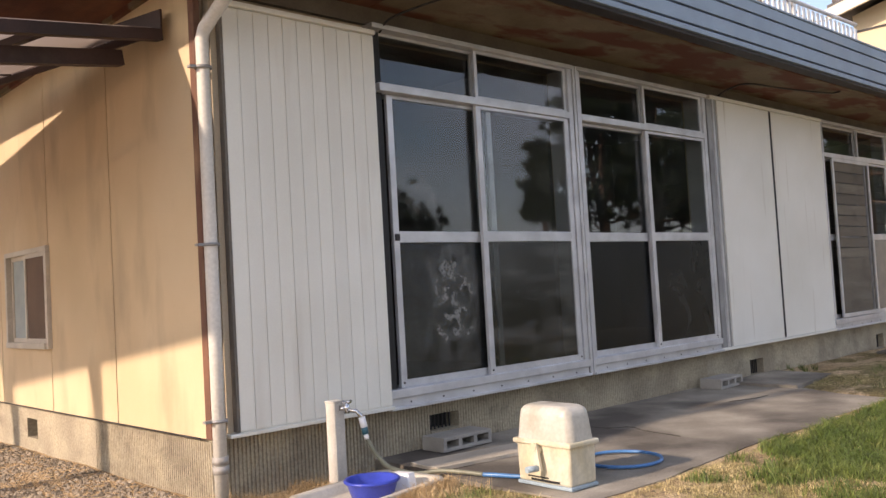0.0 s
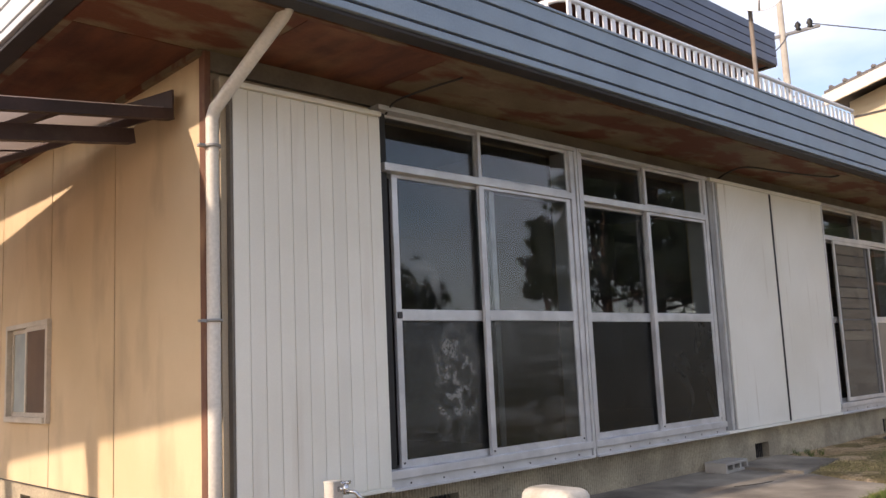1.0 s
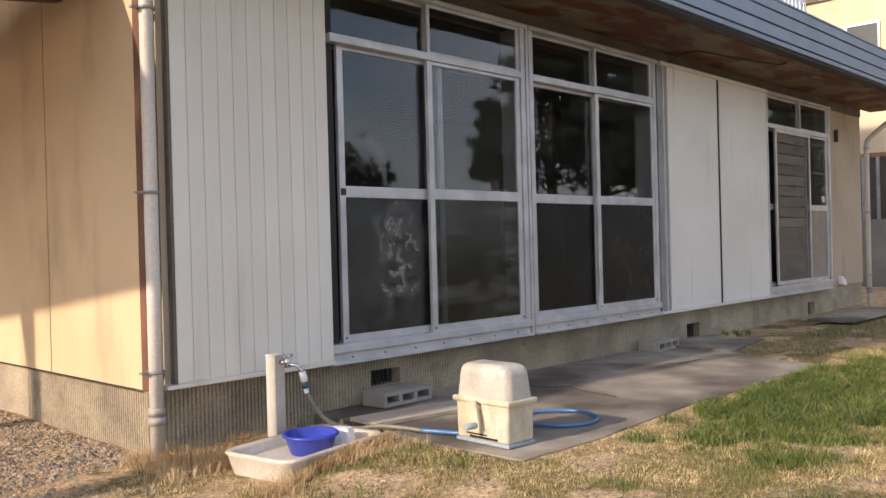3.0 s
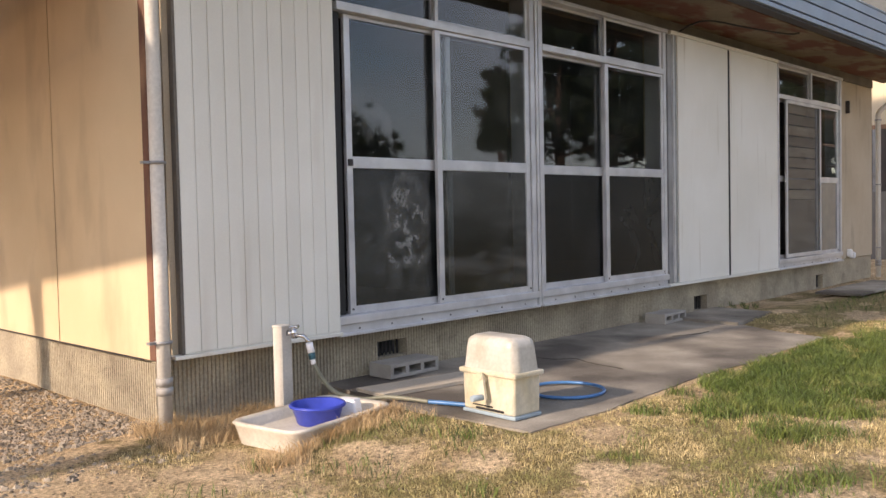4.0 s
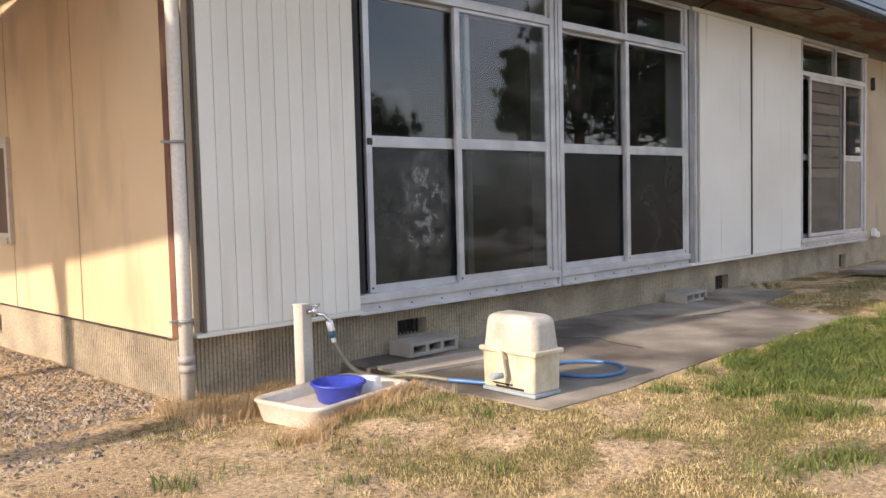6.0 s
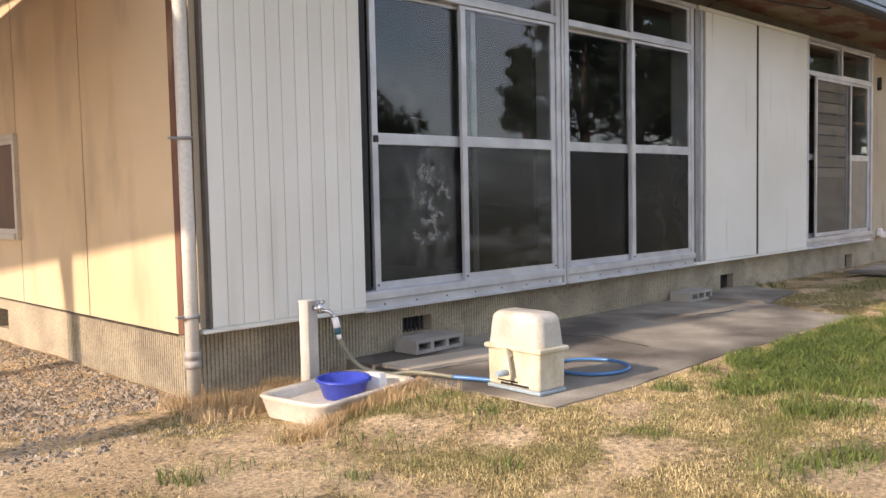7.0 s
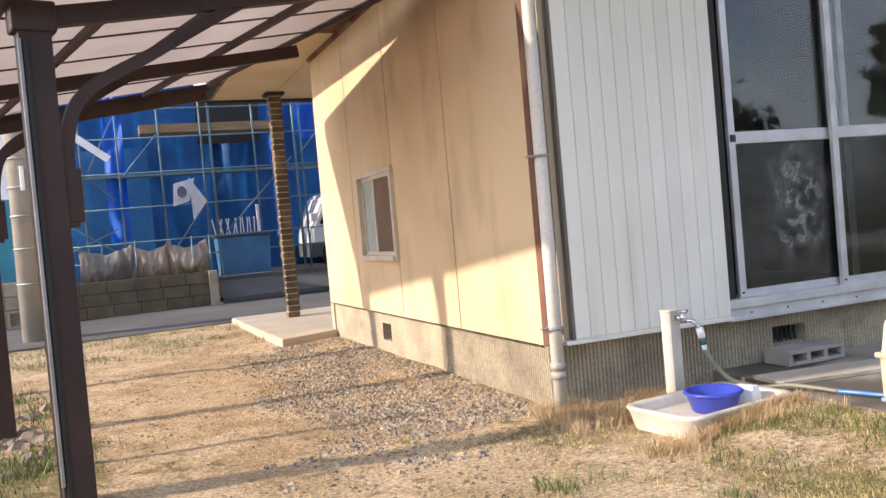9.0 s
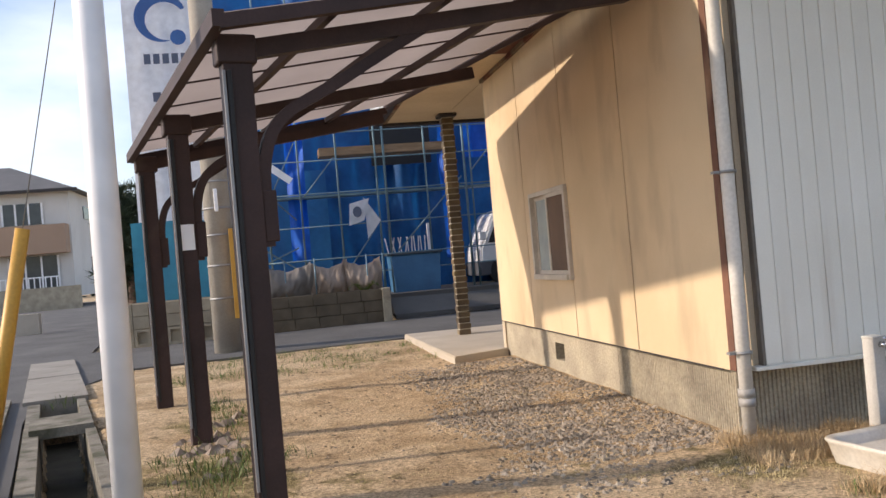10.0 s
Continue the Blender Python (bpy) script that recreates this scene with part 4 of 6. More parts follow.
def rounded(w, d, r, n=6):
    out = []
    for cx, cy, a0 in ((w - r, d - r, 0), (r - w, d - r, 90), (r - w, r - d, 180), (w - r, r - d, 270)):
        for k in range(n + 1):
            a = radians(a0 + 90 * k / n)
            out.append((cx + r * math.cos(a), cy + r * math.sin(a)))
    return out


def loft(bm, loops, close=True):
    rows = [[bm.verts.new(p) for p in lp] for lp in loops]
    for a, b in zip(rows, rows[1:]):
        n = len(a)
        for k in range(n):
            bm.faces.new((a[k], a[(k + 1) % n], b[(k + 1) % n], b[k])).smooth = True
    if close:
        bm.faces.new(rows[-1])
    return bm


bm = bmesh.new()
loft(bm, [[(x, y, z) for x, y in rounded(w, d, r)] for w, d, r, z in
          ((0.30, 0.185, 0.06, -0.02), (0.335, 0.215, 0.07, 0.115), (0.345, 0.225, 0.075, 0.128), (0.338, 0.218, 0.07, 0.136), (0.315, 0.195, 0.06, 0.134), (0.30, 0.18, 0.055, 0.125), (0.285, 0.165, 0.05, 0.092), (0.27, 0.15, 0.04, 0.089))])
tray = solo("wash_tray", bm, M_TRAY, "low white plastic wash tray on the ground by the tap", "wash tray", loc=(0.475, -0.625, -0.034), rz=9)
M_BLUE = mat("blue_plastic", (0.035, 0.06, 0.42), (0.03, 0.05, 0.34), 0.35, 6, bump=0.0)
bm = bmesh.new()
lathe(bm, ((0.0, 0.0), (0.088, 0.0), (0.097, 0.008), (0.122, 0.086), (0.130, 0.092), (0.128, 0.098), (0.119, 0.094), (0.093, 0.012), (0.0, 0.010)), 40)
bowl = thing("wash_basin", (0.465, -0.67, 0.054), "bright blue round plastic wash bowl in the tray", "wash bowl")
part("bowl", bm, M_BLUE, bowl)
bm = bmesh.new()
tube(bm, [(0.127 * math.cos(a), 0.127 * math.sin(a), 0.089) for a in (2 * math.pi * j / 40 for j in range(41))], 0.007, 8, False)
part("rim", bm, M_BLUE, bowl)
bm = taper(0.045, 0.06, 0.035, 0.05, 0.0, 0.085, 0.012)
solo("soap_holder", bm, M_WHITE, "white plastic soap holder standing in the wash tray", "soap holder", loc=(0.665, -0.655, 0.052), rz=25)

# meter on the wall and cable under the eaves
mt = thing("wall_tap_box", (9.62, 0.028, 0.36), "small white plastic wall outlet above the foundation", "outlet")
part("body", box(-0.05, 0.03, -0.06, 0.0, 0.0, 0.10, 0.015), M_WHITE, mt)
part("cover", box(0.035, 0.10, -0.07, 0.0, -0.02, 0.06, 0.015), M_WHITE, mt)
solo("wall_hook", box(9.55, 9.58, -0.02, 0.028, 2.20, 2.36, 0.004), M_DARK, "small dark metal hook on the wall", "hook")
bm = bmesh.new()
tube(bm, smooth_path(((5.1, -0.02, 2.60), (5.12, -0.15, 2.66), (5.2, -0.3, 2.685), (5.7, -0.42, 2.675), (6.35, -0.52, 2.69), (6.45, -0.6, 2.70))), 0.008, 6)
solo("eave_cable", bm, M_DARK, "dark cable hanging loosely below the soffit", "cable")
bm = bmesh.new()
tube(bm, smooth_path(((1.19, -0.03, 2.56), (1.20, -0.12, 2.62), (1.28, -0.3, 2.66), (1.4, -0.5, 2.70))), 0.007, 6)
solo("eave_cable", bm, M_DARK, "dark cable rising from the shutter box to the soffit", "cable")

# ---- upper storey, balcony, aerials ----
up = thing("upper_storey", (0, 0, 0), "upper storey with blue-grey fascia and stained soffit", "house")
up["kind"] = "structure"
M_UP = mat("dark_upper_wall", (0.20, 0.13, 0.09), (0.14, 0.09, 0.07), 0.85, 2, bump=0.1)
M_FASCIA_D = mat("deep_blue_metal_siding", (0.12, 0.15, 0.22), (0.10, 0.125, 0.18), 0.5, 2.5, bump=0.03)
part("wall", box(3.3, 8.9, 2.8, 4.3, 2.99, 5.3), M_UP, up, "dark brown upper wall")
part("soffit", box(2.2, 9.9, 1.6, 4.8, 5.20, 5.24), M_SOFFIT_R, up, "reddish upper soffit")
for k in range(4):
    part("fascia_board", box(2.0, 10.02, 1.5, 1.6, 5.19 + 0.13 * k + 0.012, 5.19 + 0.13 * (k + 1), 0.006), M_FASCIA_D, up)
    part("fascia_board", box(9.92, 10.02, 1.602, 4.8, 5.19 + 0.13 * k + 0.012, 5.19 + 0.13 * (k + 1), 0.006), M_FASCIA_D, up)
part("fascia_core", box(2.02, 10.0, 1.515, 1.59, 5.18, 5.70), M_DARK, up)
part("fascia_core", box(9.93, 10.0, 1.60, 4.8, 5.18, 5.70), M_DARK, up)
part("roof_deck", box(2.05, 9.92, 1.6, 4.8, 5.50, 5.66), M_DARK, up)

rail = thing("balcony_rail", (0.0, 0.0, 0.03), "white painted steel balcony railing on the flat roof", "railing")
bm = bmesh.new()
tube(bm, smooth_path(((3.02, 2.6, 3.80), (3.02, 0.5, 3.80), (3.03, 0.15, 3.80), (3.09, 0.03, 3.80), (3.25, 0.0, 3.80), (4.2, 0.0, 3.805), (8.6, 0.0, 3.85)), 6), 0.022, 10)
part("handrail", bm, M_WHITE, rail)
part("bottom_rail", box(3.05, 8.6, -0.012, 0.012, 3.16, 3.19), M_WHITE, rail)
for k in range(48):
    x = 3.12 + (8.58 - 3.12) * k / 47
    part("baluster", box(x - 0.024, x + 0.024, -0.008, 0.008, 2.98 if k % 11 == 0 else 3.19, 3.80), M_WHITE, rail)
for k in range(12):
    y = 0.15 + 2.3 * k / 11
    part("baluster", box(3.012, 3.028, y - 0.024, y + 0.024, 3.05, 3.80), M_WHITE, rail)

dish = thing("satellite_dish", (5.58, -0.28, 2.97), "white satellite dish on a rusty roof mast", "satellite dish")
bm = bmesh.new()
tube(bm, ((0, 0, 0.0), (0, 0, 1.42)), 0.021, 10)
part("mast", bm, mat("rusty_mast", (0.24, 0.205, 0.175), (0.16, 0.125, 0.10), 0.7, 8, bump=0.1), dish)
bm = bmesh.new()
lathe(bm, [(0.255 * j / 8, 0.06 * (j / 8) ** 2) for j in range(9)] + [(0.26, 0.06), (0.254, 0.066)] + [(0.252 * j / 8, 0.06 * (j / 8) ** 2 + 0.006) for j in range(7, -1, -1)], 36)
DISH = Matrix.Translation((-0.03, -0.06, 1.42)) @ Vector((-0.72, -0.60, 0.42)).to_track_quat("Z", "Y").to_matrix().to_4x4()
bm.transform(DISH)
part("reflector", bm, M_WHITE, dish)
bm = bmesh.new()
e = DISH @ Vector((0, -0.05, 0.28))
f = DISH @ Vector((0, -0.25, 0.06))
tube(bm, (f, e), 0.010, 8)
part("arm", bm, M_ALU_D, dish)
bm = bmesh.new()
tube(bm, (e, e + Vector((0, 0.0, 0.07))), 0.03, 12)
part("receiver", bm, M_WHITE, dish)
part("mount", box(-0.035, 0.035, -0.06, 0.03, 1.36, 1.41, 0.006), M_DARK, dish)

M_UPOLE = mat("concrete_utility_pole", (0.42, 0.39, 0.34), (0.34, 0.31, 0.27), 0.9, 3, bump=0.2, fine=60)
for nm, x, y, hgt, r, top in (("far", 20.1, 5.82, 10.5, 0.13, 0.08), ("near", -2.83, 7.85, 10.0, 0.185, 0.13)):
    p = thing("utility_pole", (x, y, 0), "grey concrete utility pole beside the road" if nm == "near" else "concrete utility pole with crossarm beyond the house", "utility pole", "utility poles")
    bm = bmesh.new()
    tube(bm, ((0, 0, -0.2), (0, 0, hgt * 0.5), (0, 0, hgt)), [r, (r + top) / 2, top], 20)
    part("shaft", bm, M_UPOLE, p)
    if nm == "far":
        bm = bmesh.new()
        bar(bm, (-0.2, 0.2, 9.4), (0.65, -0.75, 9.67), 0.08, 0.08)
        part("crossarm", bm, M_ALU_D, p)
        for t in (0.55, 0.8):
            bm = bmesh.new()
            q = Vector((-0.2, 0.2, 9.4)).lerp(Vector((0.65, -0.75, 9.67)), t)
            lathe(bm, ((0.0, 0.0), (0.09, 0.02), (0.05, 0.1), (0.09, 0.16), (0.04, 0.26), (0.0, 0.28)), 10, tuple(q))
            part("insulator", bm, M_BLACK, p)
    else:
        for z in (0.72, 1.15, 1.55, 1.9, 2.25):
            bm = bmesh.new()
            tube(bm, ((0, 0, z - 0.012), (0, 0, z + 0.012)), r + 0.003, 20)
            part("band", bm, M_ALU_D, p)
        M_YELLOW = mat("yellow_guard", (0.60, 0.33, 0.05), (0.50, 0.27, 0.04), 0.5, 3, bump=0.05)
        part("guard_plate", box(0.13, 0.21, -0.22, -0.18, 0.45, 1.62, 0.004), M_YELLOW, p, "yellow guard plate")
        part("conduit", box(-0.02, 0.03, -0.215, -0.19, 1.85, 2.15, 0.01), M_WHITE, p)

for a, b, sag in (((20.5, 5.3, 9.75), (70.0, -30.0, 9.0), 1.2), ((20.2, 5.7, 9.5), (9.4, 2.2, 5.75), 0.5), ((20.0, 6.0, 8.3), (15.2, 2.9, 5.9), 0.3), ((20.1, 6.0, 9.6), (-2.83, 60.0, 10.0), 1.0), ((-40.0, -26.0, 7.5), (60.0, -26.0, 8.5), 1.2)):
    bm = bmesh.new()
    a, b = Vector(a), Vector(b)
    tube(bm, [a.lerp(b, t / 16) - Vector((0, 0, 4 * sag * (t / 16) * (1 - t / 16))) for t in range(17)], 0.016, 5)
    solo("overhead_wire", bm, M_DARK, "dark overhead power wire", "wire", "overhead wires")
guy = thing("guy_wire", (0, 0, 0), "steel guy wire with yellow plastic cover at the roadside", "guy wire")
g0 = Vector((-3.62, 0.78, 0.0))
d = Vector((0.21, 0.0, 1.0)).normalized()
bm = bmesh.new()
tube(bm, (g0, g0 + d * 1.36), 0.035, 14)
part("cover", bm, M_YELLOW, guy, "yellow plastic cover")
bm = bmesh.new()
tube(bm, (g0 + d * 1.3, g0 + d * 9.0), 0.0032, 6)
part("wire", bm, M_ALU_D, guy)

# ---- neighbour beyond the far end ----
M_NB = mat("neighbour_cream_wall", (0.68, 0.58, 0.42), (0.60, 0.50, 0.35), 0.85, 1.2, bump=0.1)
M_NB_TRIM = mat("neighbour_white_trim", (0.75, 0.68, 0.58), None, 0.6, 3, bump=0.05)
M_TILE_R = mat("dark_roof_tile", (0.10, 0.09, 0.09), (0.07, 0.065, 0.065), 0.6, 4, bump=0.2)
nb = thing("neighbour_house", (15.6, 0, 0), "cream two-storey neighbour house with shallow gable roof", "house")
bm = bmesh.new()
prof = ((2.62, 0), (-2.3, 0), (-2.3, 5.95), (0.1, 6.55), (2.62, 5.95))
a = [bm.verts.new((0, y, z)) for y, z in prof]
b = [bm.verts.new((9, y, z)) for y, z in prof]
bm.faces.new(a)
bm.faces.new(b[::-1])
for k in range(5):
    bm.faces.new((a[k], a[(k + 1) % 5], b[(k + 1) % 5], b[k]))
part("wall", bm, M_NB, nb, recalc=True)
for s in (1, -1):
    bm = bmesh.new()
    y0, y1 = (0.1, 2.88) if s > 0 else (0.1, -2.7)
    q = ((-0.55, y0, 6.62), (-0.55, y1, 5.98), (9.4, y1, 5.98), (9.4, y0, 6.62))
    lo = [bm.verts.new(v) for v in q]
    hi = [bm.verts.new((x, y, z + 0.16)) for x, y, z in q]
    bm.faces.new(lo)
    bm.faces.new(hi)
    for k in range(4):
        bm.faces.new((lo[k], lo[(k + 1) % 4], hi[(k + 1) % 4], hi[k]))
    part("roof", bm, M_TILE_R, nb, "dark tiled roof", recalc=True)
    bm = bmesh.new()
    bar(bm, (-0.58, y0, 6.58), (-0.58, y1, 5.94), 0.06, 0.22)
    part("bargeboard", bm, M_NB_TRIM, nb, "pale bargeboard")
    for k in range(10):
        t = (k + 0.5) / 10
        bm = bmesh.new()
        tube(bm, ((-0.55, y0 + (y1 - y0) * t, 6.80 - 0.64 * t), (-0.30, y0 + (y1 - y0) * t, 6.80 - 0.64 * t)), 0.045, 8)
        part("tile_end", bm, M_TILE_R, nb)
for y, z, w, hh in ((1.5, 4.2, 0.55, 0.8),):
    wn_ = part("window", box(-0.03, 0.02, y - w / 2, y + w / 2, z, z + hh), mat("neighbour_glass", (0.10, 0.11, 0.11), None, 0.15, 3, bump=0), nb)
    for a0, b0, c0, d0 in ((y - w / 2 - 0.04, y - w / 2, z - 0.04, z + hh + 0.04), (y + w / 2, y + w / 2 + 0.04, z - 0.04, z + hh + 0.04), (y - w / 2, y + w / 2, z + hh, z + hh + 0.04), (y - w / 2, y + w / 2, z - 0.04, z)):
        part("frame", box(-0.05, 0.03, a0, b0, c0, d0), M_ALU, wn_)
part("belt", box(-0.02, 0.0, -2.3, 2.62, 5.60, 5.64), M_DARK, nb)
# shade inside the lower opening, painted as a dark solid panel
M_NB_D = mat("neighbour_shadow_panel", (0.07, 0.055, 0.05), (0.045, 0.04, 0.038), 0.6, 3, bump=0.05)
M_NB_G = mat("neighbour_grey_block", (0.26, 0.24, 0.22), (0.2, 0.185, 0.17), 0.9, 2, bump=0.2)
part("lower_opening", box(-0.25, 0.0, -1.0, 2.62, 1.27, 2.44), M_NB_D, nb, "dark slatted lower opening")
part("red_trim", box(-0.27, 0.0, -1.0, 2.62, 2.44, 2.52), M_RUST, nb, "rust-red trim")
part("low_wall", box(-0.3, 0.0, -1.0, 2.62, -0.1, 1.27), M_NB_G, nb, "grey low wall")
for k in range(10):
    part("slat", box(-0.275, -0.25, -0.9 + k * 0.26, -0.84 + k * 0.26, 1.27, 2.44), M_ALU_D, nb)

# ---- road, ditch ----
def strip(name, pts, z, material, label, cat):
    bm = bmesh.new()
    outline(bm, pts, z - 0.06, z)
    return solo(name, bm, material, label, cat, kind="structure", recalc=True)


strip("road", [(-4.12, 3.27), (-3.68, 1.50), (-3.11, -0.86), (-2.55, -3.2), (-1.0, -10.0), (-8.0, -12.0), (-9.0, -1.0), (-9.6, 8.0), (-15.0, 30.0), (-22.0, 60.0), (-13.5, 60.0), (-8.6, 30.0), (-5.5, 14.0), (-5.0, 10.15), (-2.3, 10.45), (2.0, 11.2), (14.0, 13.0), (14.0, 9.0), (2.0, 7.55), (-2.1, 7.05), (-3.95, 6.85), (-4.35, 4.4)][::-1], 0.012, M_ASPHALT, "worn grey asphalt lane passing behind and beside the yard", "road")
M_KERB = mat("old_concrete_kerb", (0.24, 0.22, 0.18), (0.155, 0.14, 0.11), 0.95, 5, bump=0.5, fine=70, grit=0.35, c3=(0.075, 0.075, 0.045), s3=6, lo3=0.48, hi3=0.68)
M_SILT = mat("dark_silt", (0.07, 0.06, 0.045), (0.10, 0.09, 0.06), 0.9, 5, bump=0.4)
DA, DB = Vector((-2.665, -0.866, 0)), Vector((-3.956, 4.341, 0))     # ditch line: right inner edge
dd = (DB - DA).normalized()
dn = Vector((-dd.y, dd.x, 0))
ditch = thing("drain_ditch", (0, 0, 0), "open concrete roadside drain with dark silt", "drain")
ditch["kind"] = "structure"
W_D = 0.30
for nm, o0, o1, z0, z1, m in (("kerb", -0.07, 0.0, -0.5, 0.02, M_KERB), ("kerb", W_D, W_D + 0.10, -0.5, 0.015, M_KERB), ("outer_kerb", W_D + 0.24, W_D + 0.34, -0.3, 0.05, M_KERB), ("bed", 0.0, W_D, -0.50, -0.42, M_SILT)):
    bm = bmesh.new()
    A, B = DA - dd * 0.9, DB + dd * 0.5
    q = [A + dn * o0, B + dn * o0, B + dn * o1, A + dn * o1]
    outline(bm, [(v.x, v.y) for v in q], z0, z1)
    part(nm, bm, m, ditch, recalc=True)
M_COVER = mat("worn_grey_concrete", (0.30, 0.28, 0.245), (0.24, 0.22, 0.19), 0.92, 1.6, bump=0.4, fine=90, grit=0.3, c3=(0.14, 0.13, 0.10), s3=4, lo3=0.58, hi3=0.8)
for k in range(4):
    bm = bmesh.new()
    A, B = DB + dd * (0.12 + 1.12 * k), DB + dd * (0.12 + 1.12 * k + 1.105)
    outline(bm, ragged([(v.x, v.y) for v in (A - dn * 0.10, B - dn * 0.10, B + dn * 0.44, A + dn * 0.44)], 0.004, 0.12, k), -0.12, 0.045 - 0.004 * (k % 2))
    solo("ditch_cover", bm, M_COVER, "concrete cover slab bridging the drain", "cover slab", "drain covers", recalc=True)
for k, t in enumerate((3.95,)):
    bm = bmesh.new()
    A = DA + dd * t
    bar(bm, A - dn * 0.06 + Vector((0, 0, 0.02)), A + dn * 0.36 + Vector((0, 0, 0.02)), 0.62, 0.07)
    solo("ditch_bridge", bm, M_KERB, "short concrete lid laid over the drain", "drain lid")

# ---- building site behind the lane ----
M_BWALL = mat("mossy_block", (0.16, 0.125, 0.085), (0.09, 0.072, 0.048), 0.95, 3, bump=0.4, fine=60, rand=0.12)
bw = thing("block_wall", (0, 0, 0), "low weathered concrete block retaining wall", "wall")
bw["kind"] = "structure"
blk = mesh_of("block", box(0.004, 0.396, 0, 0.12, 0.004, 0.186, 0.005), M_BWALL)
part("core", box(-3.1, -0.35, 10.72, 10.8, -0.1, 0.52), M_BWALL, bw)
for r in range(3):
    for k in range(7):
        piece("block", blk, bw, pose(-3.1 + 0.4 * k - 0.04 * r, 10.66 + 0.0 * k, 0.005 + 0.19 * r))
part("pier", box(-0.42, -0.28, 10.62, 10.85, -0.1, 0.58, 0.01), M_CONC, bw)
bw2 = thing("perforated_wall", (0, 0, 0), "tan perforated block wall beside the lane", "wall")
bw2["kind"] = "structure"
M_TAN = mat("tan_block", (0.42, 0.35, 0.25), (0.33, 0.27, 0.19), 0.95, 3, bump=0.3, fine=60, rand=0.1)
part("core", box(-4.9, -3.0, 10.40, 10.46, -0.1, 0.70), M_TAN, bw2)
blk2 = mesh_of("block", box(0.004, 0.246, 0, 0.1, 0.004, 0.196, 0.006), M_TAN)
bm = bmesh.new()
bx(bm, 0.004, 0.246, 0, 0.1, 0.004, 0.05)
bx(bm, 0.004, 0.246, 0, 0.1, 0.24, 0.286)
bx(bm, 0.004, 0.05, 0, 0.1, 0.05, 0.24)
bx(bm, 0.2, 0.246, 0, 0.1, 0.05, 0.24)
blk3 = mesh_of("block", bm, M_TAN)
for k in range(8):
    piece("block", blk3, bw2, pose(-4.9 + 0.25 * k, 10.34, 0.0))
    for r in range(2):
        piece("block", blk2, bw2, pose(-4.9 + 0.25 * k, 10.33, 0.29 + 0.2 * r))

def cloth_mat(name, c1, c2, through_share):
    """Thin woven sheet that lets part of the light through."""
    m = mat(name, c1, c2, 0.6, 1.1, bump=0.35, fine=9)
    n, l = m.node_tree.nodes, m.node_tree.links
    b = n["Principled BSDF"]
    tl, mx = n.new("ShaderNodeBsdfTranslucent"), n.new("ShaderNodeMixShader")
    l.new(b.inputs["Base Color"].links[0].from_socket, tl.inputs["Color"])
    mx.inputs[0].default_value = through_share
    l.new(b.outputs[0], mx.inputs[1])
    l.new(tl.outputs[0], mx.inputs[2])
    l.new(mx.outputs[0], n["Material Output"].inputs["Surface"])
    return m


M_TARP = cloth_mat("blue_tarpaulin", (0.008, 0.145, 0.44), (0.005, 0.085, 0.30), 0.30)
M_TARP_L = cloth_mat("light_blue_tarpaulin", (0.03, 0.20, 0.46), (0.02, 0.15, 0.40), 0.30)
M_TARP_B = cloth_mat("bright_blue_tarpaulin", (0.008, 0.15, 0.72), (0.006, 0.10, 0.52), 0.40)
M_SHEET = cloth_mat("white_site_sheet", (0.80, 0.82, 0.86), (0.75, 0.78, 0.83), 0.55)
M_STEEL = mat("galvanised_pipe", (0.17, 0.27, 0.32), (0.11, 0.19, 0.24), 0.45, 5, bump=0.05, metal=0.4)


def drape(x0, x1, y, z0, z1, amp, seed, nx=40, nz=26, lean=0.0, freq=1.6):
    """A hanging sheet with folds."""
    bm = bmesh.new()
    grid = []
    for j in range(nz + 1):
        row = []
        for i in range(nx + 1):
            x, z = x0 + (x1 - x0) * i / nx, z0 + (z1 - z0) * j / nz
            dv = noise.noise(Vector((x * freq * 1.6, z * freq * 0.5, seed))) * amp + noise.noise(Vector((x * 5, z * 2.4, seed + 9))) * amp * 0.3
            row.append(bm.verts.new((x, y + dv + lean * (z - z0), z + (0.05 * noise.noise(Vector((x * 2, seed, 0))) if j in (0, nz) else 0))))
        grid.append(row)
    for j in range(nz):
        for i in range(nx):
            bm.faces.new((grid[j][i], grid[j][i + 1], grid[j + 1][i + 1], grid[j + 1][i])).smooth = True
    return bm


site = thing("building_under_wraps", (0, 0, 0), "house under construction wrapped in blue sheets", "building site")
part("carcass", box(-3.4, 9.0, 15.0, 20.0, 0, 7.0), mat("raw_building_shell", (0.10, 0.10, 0.12), None, 0.9, 2), site)
part("sheet", drape(-3.2, 0.2, 13.6, 0.2, 6.5, 0.22, 3.0), M_TARP, site, "blue tarpaulin sheet")
part("sheet", drape(0.0, 4.2, 13.9, 0.2, 6.5, 0.3, 5.0), M_TARP, site, "blue tarpaulin sheet")
part("sheet", drape(4.0, 9.0, 13.7, 0.2, 6.5, 0.3, 8.0), M_TARP, site, "blue tarpaulin sheet")
part("sheet", drape(-3.15, -1.05, 13.1, 0.3, 2.9, 0.12, 11.0, 30, 18), M_TARP_L, site, "pale blue sheet")
part("torn_sheet", drape(-1.82, -1.48, 12.3, 1.15, 4.2, 0.3, 13.0, 12, 24, freq=3.0), M_TARP_B, site, "gathered hanging blue sheet")
part("torn_sheet", drape(1.1, 1.42, 12.4, 1.0, 4.0, 0.3, 15.0, 12, 24, freq=3.0), M_TARP_B, site, "gathered hanging blue sheet")
